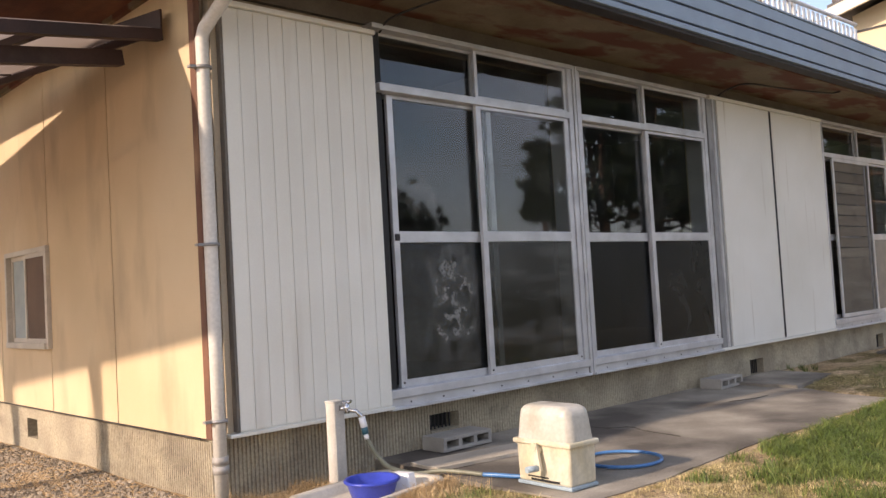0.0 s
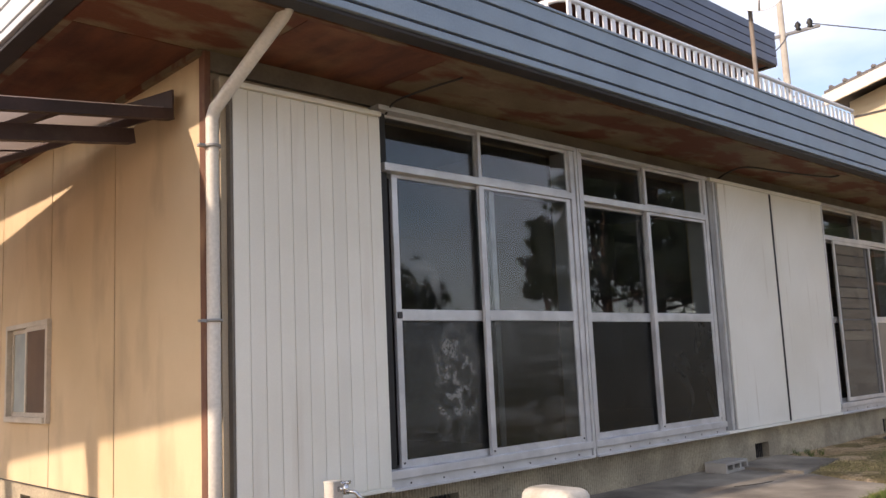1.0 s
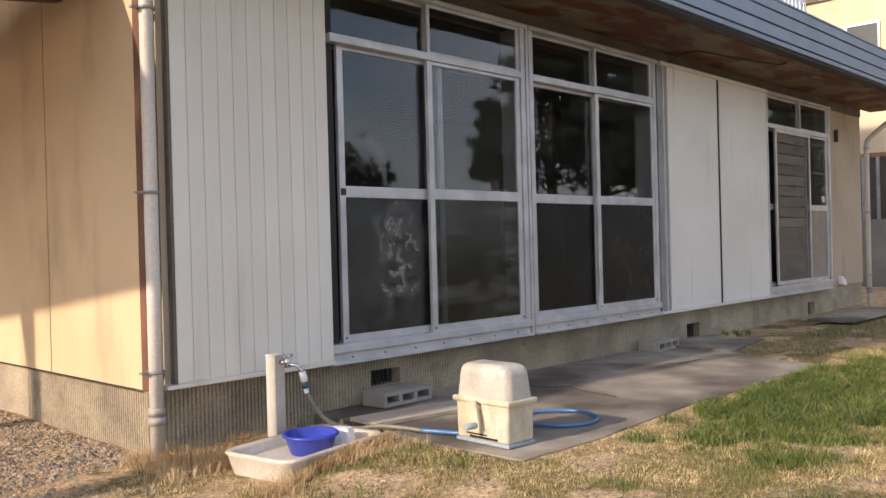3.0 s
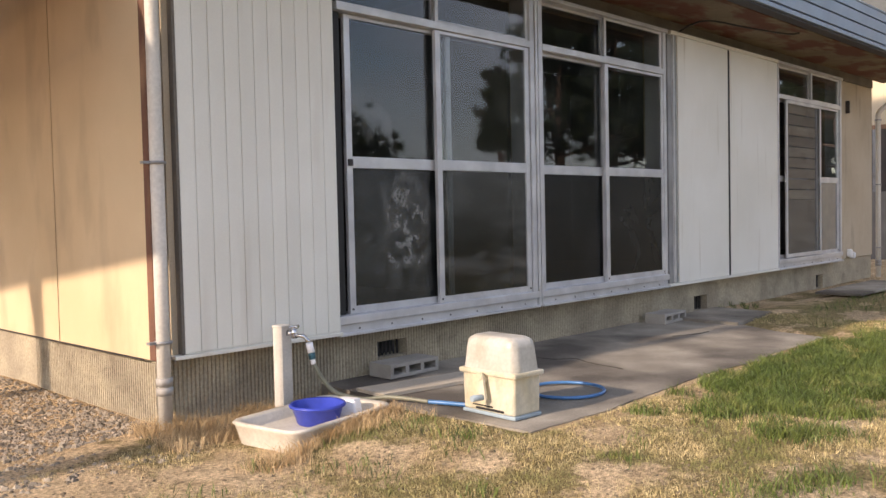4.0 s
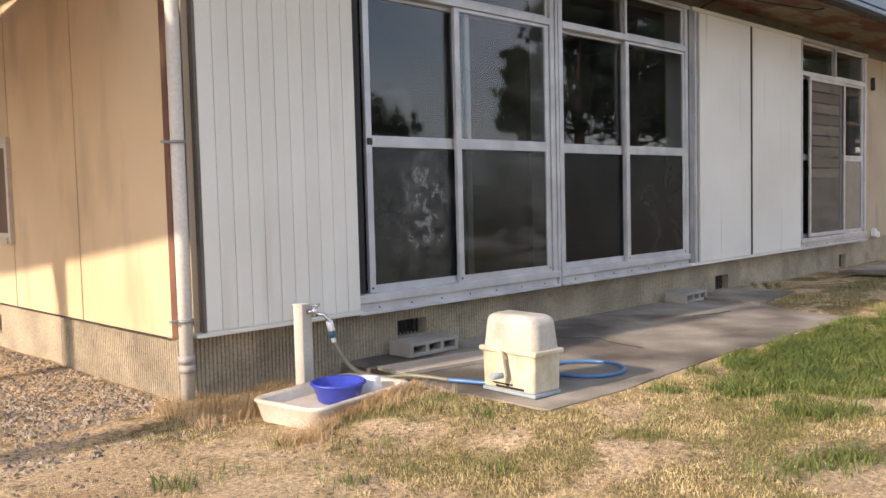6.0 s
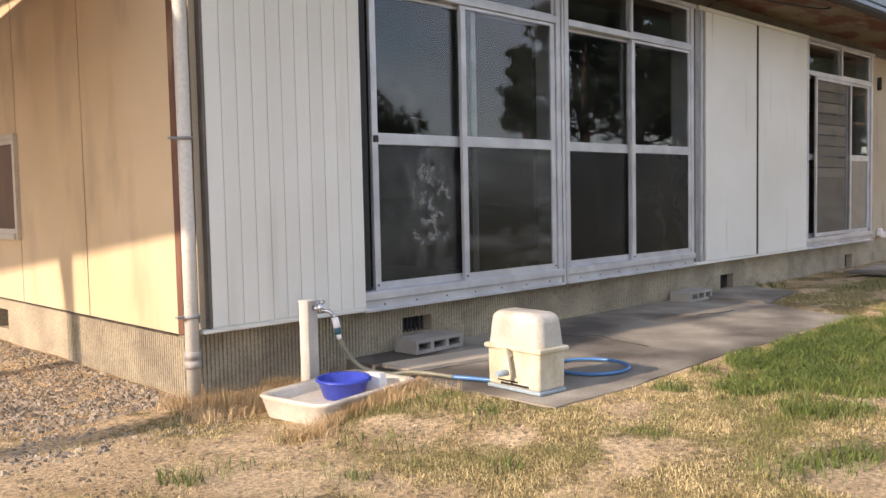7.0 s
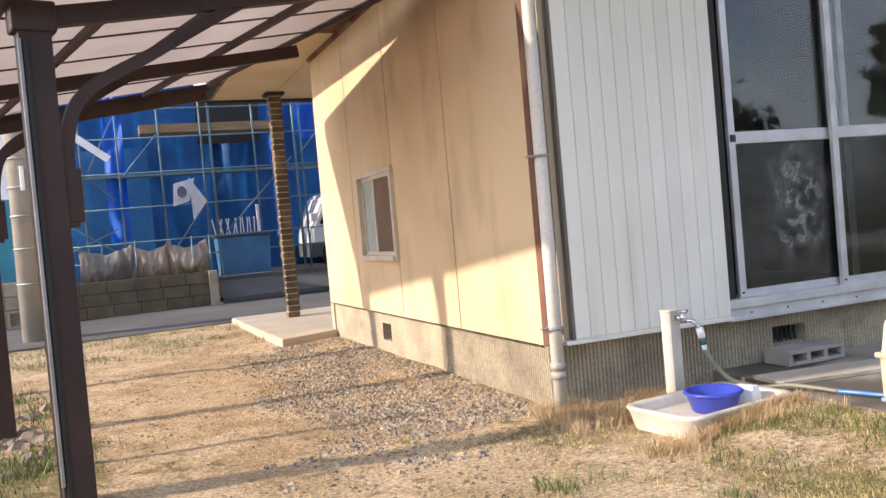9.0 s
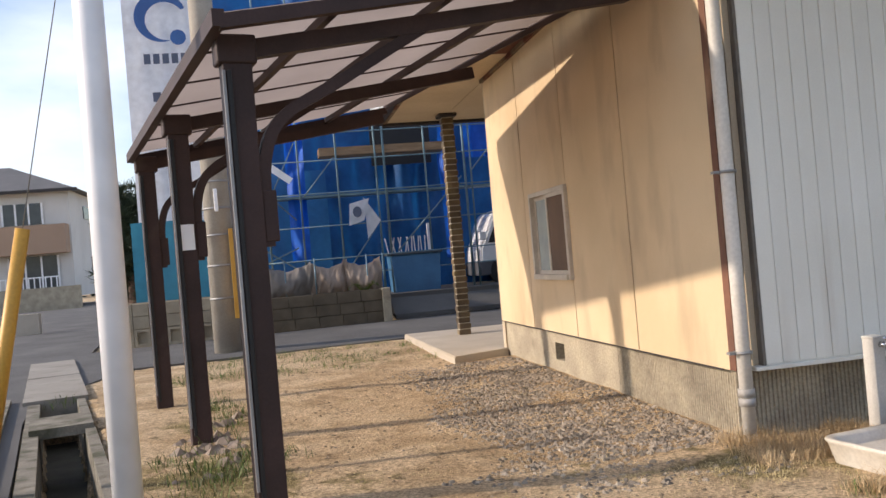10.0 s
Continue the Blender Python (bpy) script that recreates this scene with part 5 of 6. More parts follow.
part("torn_sheet", drape(1.6, 2.6, 12.4, 2.9, 4.2, 0.35, 17.0, 20, 18, freq=2.6), M_TARP_B, site, "loose flapping blue sheet")
# black box paints the shade of an opening between the sheets
part("dark_gap", box(-0.1, 1.1, 13.2, 13.3, 2.95, 3.75), M_BLACK, site)

ws = thing("site_sheet", (0, 0, 0), "tall white site sheet printed with a blue emblem", "site sheet")
part("cloth", drape(-4.33, -3.20, 11.3, 0.8, 8.0, 0.05, 21.0, 26, 60, freq=0.9), M_SHEET, ws)
M_PRINT = mat("blue_print", (0.05, 0.14, 0.38), (0.04, 0.11, 0.32), 0.6, 3, bump=0.05)
M_PRINT_D = mat("grey_print", (0.10, 0.12, 0.18), None, 0.6, 3, bump=0.05)
bm = bmesh.new()
prev = None
for j in range(41):
    a = radians(20 + 280 * j / 40)
    ro, ri = 0.43, 0.43 - 0.20 * math.sin(math.pi * min(1, 0.12 + j / 44))
    cur = [bm.verts.new((-3.70 + r * math.cos(a), 11.19, 5.45 + r * math.sin(a) * 0.98)) for r in (ro, ri)]
    if prev:
        bm.faces.new((prev[0], cur[0], cur[1], prev[1]))
    prev = cur
c = [bm.verts.new((-3.44 + 0.13 * math.cos(2 * math.pi * j / 20), 11.19, 5.10 + 0.13 * math.sin(2 * math.pi * j / 20))) for j in range(20)]
bm.faces.new(c)
part("emblem", bm, M_PRINT, ws, "blue round emblem")
for k in range(5):
    x = -4.02 + 0.15 * k
    part("letter_bar", box(x, x + 0.105, 11.185, 11.19, 4.66, 4.83), M_PRINT_D, ws, "grey bar of print")
for k in range(2):
    part("letter_bar", box(-3.92 + 0.17 * k, -3.79 + 0.17 * k, 11.185, 11.19, 4.02, 4.18), M_PRINT_D, ws, "grey bar of print")
part("letter_bar", box(-3.87, -3.72, 11.185, 11.19, 3.78, 3.9), M_PRINT_D, ws, "grey bar of print")

tw = solo("teal_sheet", drape(-4.42, -3.1, 11.0, 0.62, 2.0, 0.07, 31.0, 20, 14), mat("teal_tarpaulin", (0.04, 0.30, 0.42), (0.03, 0.22, 0.33), 0.5, 1.5, bump=0.3, fine=8),
          "teal site sheet hung low along the wall", "sheet")

sc = thing("scaffold", (0, 0, 0), "galvanised pipe scaffold in front of the blue sheets", "scaffold")
for x in (-2.9, -2.2, -1.6, -0.9, -0.18, -0.02, 0.75, 1.5, 1.62, 2.9, 4.4):
    bm = bmesh.new()
    tube(bm, ((x, 12.0, 0.1), (x, 12.0, 6.5)), 0.018 if x not in (-0.02, 1.5) else 0.024, 8)
    part("standard", bm, M_STEEL, sc)
for z in (0.85, 1.15, 1.75, 2.35, 2.95, 3.45, 4.6):
    bm = bmesh.new()
    tube(bm, ((-3.2, 11.95, z), (4.8, 11.95, z + 0.03)), 0.012, 8)
    part("ledger", bm, M_STEEL, sc)
for x0, z0, x1, z1 in ((-3.0, 3.2, -1.7, 1.9), (-3.0, 1.9, -1.6, 0.9), (0.1, 1.2, 1.4, 2.5), (1.6, 2.6, 2.6, 3.7), (-2.9, 0.9, -1.7, 1.4), (-1.55, 2.3, -0.95, 3.0), (-2.1, 2.4, -1.65, 3.3), (-0.85, 0.9, -0.25, 1.7)):
    bm = bmesh.new()
    tube(bm, ((x0, 11.9, z0), (x1, 11.9, z1)), 0.013, 6)
    part("brace", bm, M_STEEL, sc)
part("plank", box(-1.2, 1.15, 12.05, 12.5, 3.05, 3.2), M_WOOD, sc, "wooden scaffold plank")
part("deck", box(-3.2, 4.6, 12.05, 12.45, 2.30, 2.34), M_STEEL, sc)
bm = bmesh.new()
bar(bm, (-2.45, 11.8, 3.15), (-1.75, 11.8, 2.6), 0.05, 0.12)
part("white_board", bm, M_WHITE, sc, "white board fixed aslant")

fl = thing("torn_banner", (0, 0, 0), "torn white banner flapping on the scaffold", "banner")
bm = bmesh.new()
for pts in (((-0.78, 1.72), (-0.74, 2.12), (-0.38, 2.20), (-0.50, 1.80)), ((-0.48, 2.22), (-0.20, 1.78), (-0.46, 1.46))):
    bm.faces.new([bm.verts.new((x, 11.75 + 0.06 * math.sin(7 * z), z)) for x, z in pts])
part("cloth", bm, M_SHEET, fl)
bm = bmesh.new()
bm.faces.new([bm.verts.new((-0.62 + 0.08 * math.cos(a), 11.68, 1.96 + 0.10 * math.sin(a))) for a in (2 * math.pi * j / 16 for j in range(16))])
part("print", bm, M_PRINT_D, fl, "dark printed mark")

M_SACK = mat("brown_cover_sheet", (0.32, 0.25, 0.20), (0.22, 0.165, 0.125), 0.7, 2.2, bump=0.4, fine=10)
M_SACK2 = mat("grey_cover_sheet", (0.20, 0.18, 0.165), (0.13, 0.115, 0.10), 0.7, 2.2, bump=0.4, fine=10)
def pile_cover(x0, x1, seed):
    """A sheet thrown over a pile, pulled up at its ends and gathered below."""
    bm, grid, nu, nv = bmesh.new(), [], 34, 26
    for j in range(nv + 1):
        row, v = [], j / nv
        for i in range(nu + 1):
            u = i / nu
            top = 1.13 - 0.13 * math.sin(math.pi * u) + 0.03 * noise.noise(Vector((u * 5, seed, 1)))
            bulge = 0.16 * math.sin(math.pi * min(1, v / 0.62)) * (0.35 + 0.65 * math.sin(math.pi * u))
            if v < 0.62:
                y, z = 10.98 - bulge, 0.44 + (top - 0.44) * v / 0.62
            else:
                y, z = 10.98 + (v - 0.62) * 1.5, top - 0.25 * ((v - 0.62) / 0.38) ** 2
            fold = 0.05 * noise.noise(Vector((u * 6 + v * 2, v * 3, seed))) + 0.03 * noise.noise(Vector((u * 14 - v * 5, v * 6, seed + 3)))
            row.append(bm.verts.new((x0 + (x1 - x0) * u + 0.03 * noise.noise(Vector((u * 3, v * 4, seed + 7))), y + fold, z + 0.4 * fold)))
        grid.append(row)
    for j in range(nv):
        for i in range(nu):
            bm.faces.new((grid[j][i], grid[j][i + 1], grid[j + 1][i + 1], grid[j + 1][i])).smooth = True
    return bm


for x0, x1, seed, m in ((-2.35, -1.55, 41, M_SACK2), (-1.6, -0.95, 43, M_SACK), (-1.0, -0.36, 45, M_SACK)):
    bm = pile_cover(x0, x1, seed)
    solo("cover_sheet", bm, m, "crumpled brown sheet thrown over building material", "cover sheet", "cover sheets")
for x in (-2.0, -1.5, -0.62, -0.34):
    bm = bmesh.new()
    tube(bm, ((x, 10.86, 0.4), (x, 10.84, 1.18)), 0.011, 6)
    solo("stake", bm, M_STEEL, "thin steel stake holding the cover sheets", "stake", "stakes")

M_BIN = mat("blue_steel_bin", (0.05, 0.17, 0.33), (0.04, 0.13, 0.26), 0.5, 3, bump=0.05)
bn = thing("waste_bin", (0.0, 12.3, 0.40), "blue steel waste bin with a dark lid", "bin")
part("body", taper(0.42, 0.35, 0.46, 0.38, 0.0, 0.72, 0.01), M_BIN, bn).location = (0.42, 0, 0)
part("lid", box(-0.08, 0.92, -0.42, 0.42, 0.72, 0.76, 0.008), mat("dark_bin_lid", (0.06, 0.08, 0.10), None, 0.5, 4), bn)
gt = thing("folding_gate", (0.0, 12.7, 1.15), "folded white expanding gate behind the bin", "gate")
for k in range(12):
    bm = bmesh.new()
    x = 0.02 + 0.065 * k
    bar(bm, (x, 0, 0), (x + (0.06 if k < 6 else 0.015) * (1 if k % 2 else -1), 0, 0.32), 0.018, 0.018, up=(0, 1, 0))
    part("slat", bm, M_WHITE, gt)
part("lock_post", box(0.80, 0.85, -0.02, 0.02, -0.3, 0.55), M_WHITE, gt)

bm = bmesh.new()
outline(bm, [(-0.25, 11.3), (14.0, 13.2), (14.0, 16.0), (-0.25, 14.6)], 0.30, 0.432)
solo("driveway", bm, M_ASPHALT, "grey asphalt forecourt of the building site", "driveway", kind="structure", recalc=True)
bm = bmesh.new()
outline(bm, [(-0.2, 10.75), (-0.2, 11.4), (3.0, 11.9), (3.0, 11.15)], 0.10, 0.20)
for v in bm.verts:
    if v.co.z > 0.15:
        v.co.z = 0.02 + 0.41 * min(1.0, (v.co.y - 10.75 - 0.12 * (v.co.x + 0.2)) / 0.62)
solo("ramp", bm, M_ASPHALT, "short asphalt ramp up to the site", "ramp", kind="structure", recalc=True)

# white van parked by the site, partly hidden
M_VAN = mat("white_car_paint", (0.75, 0.76, 0.78), (0.70, 0.71, 0.73), 0.2, 2, bump=0.0)
M_VAN_D = mat("dark_car_plastic", (0.10, 0.105, 0.12), None, 0.5, 4)
M_VAN_G = mat("car_glass", (0.03, 0.035, 0.04), None, 0.05, 3, bump=0)
van = thing("parked_van", (1.80, 12.6, 0.36), "white van with grey lower body parked by the site", "van", rz=0)
bm = bmesh.new()
prof = ((0.0, 0.35), (0.02, 0.75), (0.32, 1.42), (0.50, 1.52), (2.6, 1.52), (2.75, 0.8), (2.75, 0.35))
a = [bm.verts.new((x, 0.0, z)) for x, z in prof]
b = [bm.verts.new((x, 1.45, z)) for x, z in prof]
bm.faces.new(a)
bm.faces.new(b[::-1])
for k in range(len(prof)):
    j = (k + 1) % len(prof)
    bm.faces.new((a[k], a[j], b[j], b[k]))
bmesh.ops.recalc_face_normals(bm, faces=bm.faces)
bmesh.ops.bevel(bm, geom=bm.edges[:], offset=0.04, segments=2, affect="EDGES")
part("body", bm, M_VAN, van)
part("sill_panel", box(-0.01, 2.76, -0.012, 1.46, 0.22, 0.50, 0.02), M_VAN_D, van, "grey lower body")
bm = bmesh.new()
bm.faces.new([bm.verts.new((x, -0.006, z)) for x, z in ((0.18, 0.86), (0.42, 1.38), (1.05, 1.40), (1.05, 0.86))])
part("side_window", bm, M_VAN_G, van)
bm = bmesh.new()
bm.faces.new([bm.verts.new((x, -0.006, z)) for x, z in ((1.15, 0.86), (1.15, 1.40), (2.5, 1.40), (2.6, 0.86))])
part("side_window", bm, M_VAN_G, van)
part("mirror", box(-0.02, 0.12, -0.16, -0.02, 0.92, 1.08, 0.02), M_VAN, van)
for x in (0.48, 2.2):
    bm = bmesh.new()
    tube(bm, ((x, -0.03, 0.29), (x, 0.16, 0.29)), 0.29, 24)
    wheel = part("wheel", bm, M_BLACK, van)
    bm = bmesh.new()
    tube(bm, ((x, -0.04, 0.29), (x, -0.028, 0.29)), 0.17, 20)
    part("rim", bm, M_ALU_D, wheel)

# ---- house up the lane ----
M_H_W = mat("far_white_wall", (0.66, 0.64, 0.61), (0.60, 0.58, 0.55), 0.9, 0.6, bump=0.05)
M_H_B = mat("far_tan_balcony", (0.40, 0.28, 0.20), (0.36, 0.25, 0.18), 0.9, 0.6, bump=0.05)
M_H_R = mat("far_slate_roof", (0.13, 0.125, 0.125), (0.10, 0.10, 0.10), 0.7, 1, bump=0.1)
M_H_G = mat("far_window_glass", (0.07, 0.08, 0.09), None, 0.12, 2, bump=0)
hs = thing("lane_house", (-15.0, 48.0, 0.6), "white two-storey house with tan balcony and grey hip roof", "house")
part("wall", box(-9.0, 1.6, 0, 9.0, 0, 6.1), M_H_W, hs)
bm = bmesh.new()
q = [bm.verts.new(v) for v in ((-9.6, -0.6, 6.05), (2.2, -0.6, 6.05), (2.2, 9.6, 6.05), (-9.6, 9.6, 6.05), (-5.0, 4.5, 8.1), (-2.6, 4.5, 8.1))]
for f in ((0, 1, 5, 4), (1, 2, 5), (2, 3, 4, 5), (3, 0, 4), (3, 2, 1, 0)):
    bm.faces.new([q[k] for k in f])
part("roof", bm, M_H_R, hs, "grey hip roof")
part("fascia", box(-9.6, 2.2, -0.62, -0.5, 5.95, 6.12), M_DARK, hs)
part("balcony", box(-9.0, 1.5, -1.0, 0.0, 2.5, 4.1), M_H_B, hs, "tan balcony front")
for x, z, w, hh in ((-0.9, 4.2, 2.1, 1.2), (-0.5, 0.5, 2.6, 1.9)):
    wo = part("window", box(x - w / 2, x + w / 2, -0.06, 0.02, z, z + hh), M_H_G, hs)
    for t in (0.0, 0.33, 0.66, 1.0):
        part("frame", box(x - w / 2 + w * t - 0.05, x - w / 2 + w * t + 0.05, -0.1, -0.05, z, z + hh), M_WHITE, wo)
for x, z in ((0.35, 4.6), (0.6, 1.6)):
    part("window", box(1.58, 1.66, 2.2 + x * 6 - 0.9, 2.2 + x * 6 + 0.9, z, z + 0.75), M_H_G, hs)
rl = part("railing", box(-3.4, 1.1, -1.5, -1.44, 1.15, 1.22), M_WHITE, hs)
for k in range(16):
    part("bar", box(-3.4 + 0.29 * k, -3.34 + 0.29 * k, -1.5, -1.44, 0.2, 1.15), M_WHITE, rl)
solo("lane_wall", box(-26, -12.2, 43.5, 43.8, -0.1, 1.2), M_CONC, "low grey wall in front of the lane house", "wall", kind="structure")
solo("lane_kerb_wall", box(-11.6, -7.75, 18.0, 18.25, -0.1, 0.5), M_PORCH, "low concrete kerb wall beside the lane", "wall", kind="structure")

# ---- ground: one sheet, dense near the camera ----
def in_ditch(x, y):
    r = Vector((x, y, 0)) - DA
    t, o = r.dot(dd), r.dot(dn)
    return -0.03 < o < W_D + 0.04 and -0.8 < t < 5.9


def ground_z(x, y):
    if in_ditch(x, y):
        return -0.6
    z = 0.016 * noise.noise(Vector((x * 0.9, y * 0.9, 0.3))) + 0.007 * noise.noise(Vector((x * 3.7, y * 3.7, 2.0)))
    if 0.8 < x < 5.2 and -1.85 < y < -1.4:
        z *= 0.25
    r = Vector((x, y, 0)) - DA
    road = r.dot(dn) > W_D or y > 7.0 + 0.12 * (x + 2)
    if road:
        z = -0.035
    k = min(1.0, max(0.0, (y - 10.9) / 1.0)) if x > -3.3 else 0.0
    z += 0.42 * k * k * (3 - 2 * k)
    a = min(1.0, max(0.0, (x - 0.15) / 0.5)) * min(1.0, max(0.0, (-0.25 - y) / 0.35))
    z += 0.056 * a * min(1.0, max(0.0, (y + 3.6) / 1.2))
    z += 0.035 * max(0.0, 1 - math.hypot((x - 0.45) * 0.6, y + 1.02) / 0.28)
    if 0.96 < x < 4.85 and -1.53 < y < 0.1:
        z -= 0.045
    if -0.9 < x < 0.1 and -0.2 < y < 4.2:
        z += 0.02 * (1 - min(1, abs(x) / 0.9))
    if x > 5.2 and -1.2 < y < 0.1:
        z += 0.03 * min(1, (x - 5.2)) * (1 - min(1, abs(y) / 1.2))
    return z


def axis(lo, hi, step, far):
    a = list(np.arange(lo, hi + 1e-6, step))
    s, x, y = step, lo, hi
    left, right = [], []
    while x > -far:
        s *= 1.35
        x -= s
        y += s
        left.append(x)
        right.append(y)
    return left[::-1] + a + right


gx, gy = axis(-5.2, 9.6, 0.085, 1500), axis(-4.6, 12.2, 0.085, 1500)
gv = [(x, y, ground_z(x, y) if abs(x) < 40 and abs(y) < 40 else (0.42 if (y > 12 and x > -3.3) else -0.035)) for y in gy for x in gx]
nx_ = len(gx)
gf = [(j * nx_ + i, j * nx_ + i + 1, (j + 1) * nx_ + i + 1, (j + 1) * nx_ + i) for j in range(len(gy) - 1) for i in range(nx_ - 1)]


def soil_mat():
    """Pale sand and brown earth, darker olive under the thin grass (attribute cover), crumbs at three sizes."""
    m = bpy.data.materials.new("sandy_yard_soil")
    m.use_nodes = True
    n, l = m.node_tree.nodes, m.node_tree.links
    b = n["Principled BSDF"]
    b.inputs["Roughness"].default_value = 0.95
    b.inputs["Specular IOR Level"].default_value = 0.2
    geo = n.new("ShaderNodeNewGeometry")
    att = n.new("ShaderNodeAttribute")
    att.attribute_name = "cover"

    def tex(scale, rough, distort=0.0):
        t = n.new("ShaderNodeTexNoise")
        t.inputs["Scale"].default_value, t.inputs["Detail"].default_value = scale, 10
        t.inputs["Roughness"].default_value, t.inputs["Distortion"].default_value = rough, distort
        l.new(geo.outputs["Position"], t.inputs["Vector"])
        return t.outputs["Fac"]

    def span(v, a, z, lo=0.0, hi=1.0):
        r = n.new("ShaderNodeMapRange")
        for k, q in (("From Min", a), ("From Max", z), ("To Min", lo), ("To Max", hi)):
            r.inputs[k].default_value = q
        l.new(v, r.inputs["Value"])
        return r.outputs["Result"]

    def calc(op, a, c):
        x = n.new("ShaderNodeMath")
        x.operation = op
        for k, q in enumerate((a, c)):
            if isinstance(q, float):
                x.inputs[k].default_value = q
            else:
                l.new(q, x.inputs[k])
        return x.outputs[0]

    def blend(fac, a, c):
        x = n.new("ShaderNodeMix")
        x.data_type = "RGBA"
        l.new(fac, x.inputs[0])
        for k, q in ((6, a), (7, c)):
            if isinstance(q, tuple):
                x.inputs[k].default_value = (*q, 1)
            else:
                l.new(q, x.inputs[k])
        return x.outputs[2]

    big, mid, fine = tex(1.7, 0.62, 0.6), tex(9.0, 0.72, 0.4), tex(55.0, 0.7)
    earth = blend(span(big, 0.42, 0.6), (0.58, 0.44, 0.28), (0.42, 0.30, 0.175))
    edge = calc("ADD", att.outputs["Fac"], span(mid, 0.3, 0.7, -0.45, 0.45))
    col = blend(span(edge, 0.35, 0.7), earth, (0.255, 0.20, 0.095))
    col = blend(span(mid, 0.56, 0.72), col, (0.17, 0.125, 0.075))
    val = calc("MULTIPLY", span(fine, 0.32, 0.68, 0.35, 1.6), span(mid, 0.3, 0.7, 1.2, 0.8))
    hs = n.new("ShaderNodeHueSaturation")
    l.new(val, hs.inputs["Value"])
    l.new(col, hs.inputs["Color"])
    l.new(hs.outputs["Color"], b.inputs["Base Color"])
    bp = n.new("ShaderNodeBump")
    bp.inputs["Strength"].default_value, bp.inputs["Distance"].default_value = 1.0, 0.035
    l.new(calc("ADD", mid, calc("MULTIPLY", fine, 0.35)), bp.inputs["Height"])
    l.new(bp.outputs["Normal"], b.inputs["Normal"])
    return m


M_SOIL = soil_mat()
gme = cloud_mesh("ground", gv, gf, M_SOIL)
for p in gme.polygons:
    p.use_smooth = True
tagged(new("ground", gme), "dry sandy yard soil with thin worn grass", "ground", kind="structure")

# unseen ground added behind the camera, dark to dim the window reflections
M_FIELD = mat("reflection_dimming_ground", (0.075, 0.085, 0.035), (0.11, 0.10, 0.05), 0.9, 0.8, bump=0.4, fine=30)
bm = bmesh.new()
outline(bm, [(0.5, -7.0), (-0.5, -10.0), (-0.5, -90.0), (90.0, -90.0), (90.0, -4.5), (11.0, -4.5), (8.0, -6.0)], -0.03, 0.012)
solo("field", bm, M_FIELD, "added dark green ground, unseen, that dims the window reflections", "field", kind="structure", recalc=True)

# ---- grass and stones as stuff ----
M_DRY = mat("dry_grass_blades", (0.62, 0.50, 0.27), (0.27, 0.215, 0.09), 0.7, 14.0, bump=0, island=0.6, c3=(0.19, 0.19, 0.06), s3=2.6, lo3=0.5, hi3=0.66)
M_TUFT = mat("straw_tufts", (0.58, 0.43, 0.25), (0.44, 0.30, 0.15), 0.7, 3.0, bump=0, island=0.35)
M_GREEN = mat("green_grass_blades", (0.068, 0.105, 0.018), (0.12, 0.155, 0.034), 0.6, 5.0, bump=0, island=0.65, c3=(0.30, 0.27, 0.10), s3=7, lo3=0.58, hi3=0.76)
M_STONE = mat("grey_brown_gravel", (0.33, 0.275, 0.21), (0.19, 0.16, 0.125), 0.9, 14, bump=0.3, fine=200, island=0.5)


def blades(name, spots, lo, hi, width, lean, material, label, seed):
    rng = np.random.default_rng(seed)
    n = len(spots)
    s = np.array(spots)
    ang, h = rng.uniform(0, 2 * np.pi, n), rng.uniform(lo, hi, n)
    la, lm = rng.uniform(0, 2 * np.pi, n), rng.uniform(0.1, lean, n) * h
    w = width * rng.uniform(0.6, 1.3, n)
    dx, dy = np.cos(ang) * w, np.sin(ang) * w
    lx, ly = np.cos(la) * lm, np.sin(la) * lm
    v = np.zeros((n, 5, 3))
    v[:, 0] = s + np.stack([-dx, -dy, 0 * dx - 0.01], 1)
    v[:, 1] = s + np.stack([dx, dy, 0 * dx - 0.01], 1)
    v[:, 2] = s + np.stack([dx * 0.7 + lx * 0.35, dy * 0.7 + ly * 0.35, h * 0.6], 1)
    v[:, 3] = s + np.stack([-dx * 0.7 + lx * 0.35, -dy * 0.7 + ly * 0.35, h * 0.6], 1)
    v[:, 4] = s + np.stack([lx, ly, h * 0.95], 1)
    base = 5 * np.arange(n)
    f = [(b, b + 1, b + 2, b + 3) for b in base] + [(b + 3, b + 2, b + 4) for b in base]
    return tagged(new(name, cloud_mesh(name, v.reshape(-1, 3).tolist(), f, material)), label, "grass", kind="stuff")


def fbm(x, y, k):
    return noise.noise(Vector((x, y, k))) + 0.5 * noise.noise(Vector((2.1 * x, 2.1 * y, k + 5)))


def free(x, y):
    if 0.9 < x < 4.95 and -1.62 < y < 0.1:
        return False
    if x > 0 and y > 0:
        return False
    q = pose(0.475, -0.625, 0, 0, 0, 9).inverted() @ Vector((x, y, 0))
    if abs(q.x) < 0.345 and abs(q.y) < 0.225:
        return False
    r = Vector((x, y, 0)) - DA
    return r.dot(dn) < -0.1 and not in_ditch(x, y)


def scatter(n, x0, x1, y0, y1, keep, seed):
    rnd, out = random.Random(seed), []
    for _ in range(n):
        x, y = rnd.uniform(x0, x1), rnd.uniform(y0, y1)
        if free(x, y) and rnd.random() < keep(x, y):
            out.append((x, y, ground_z(x, y)))
    return out


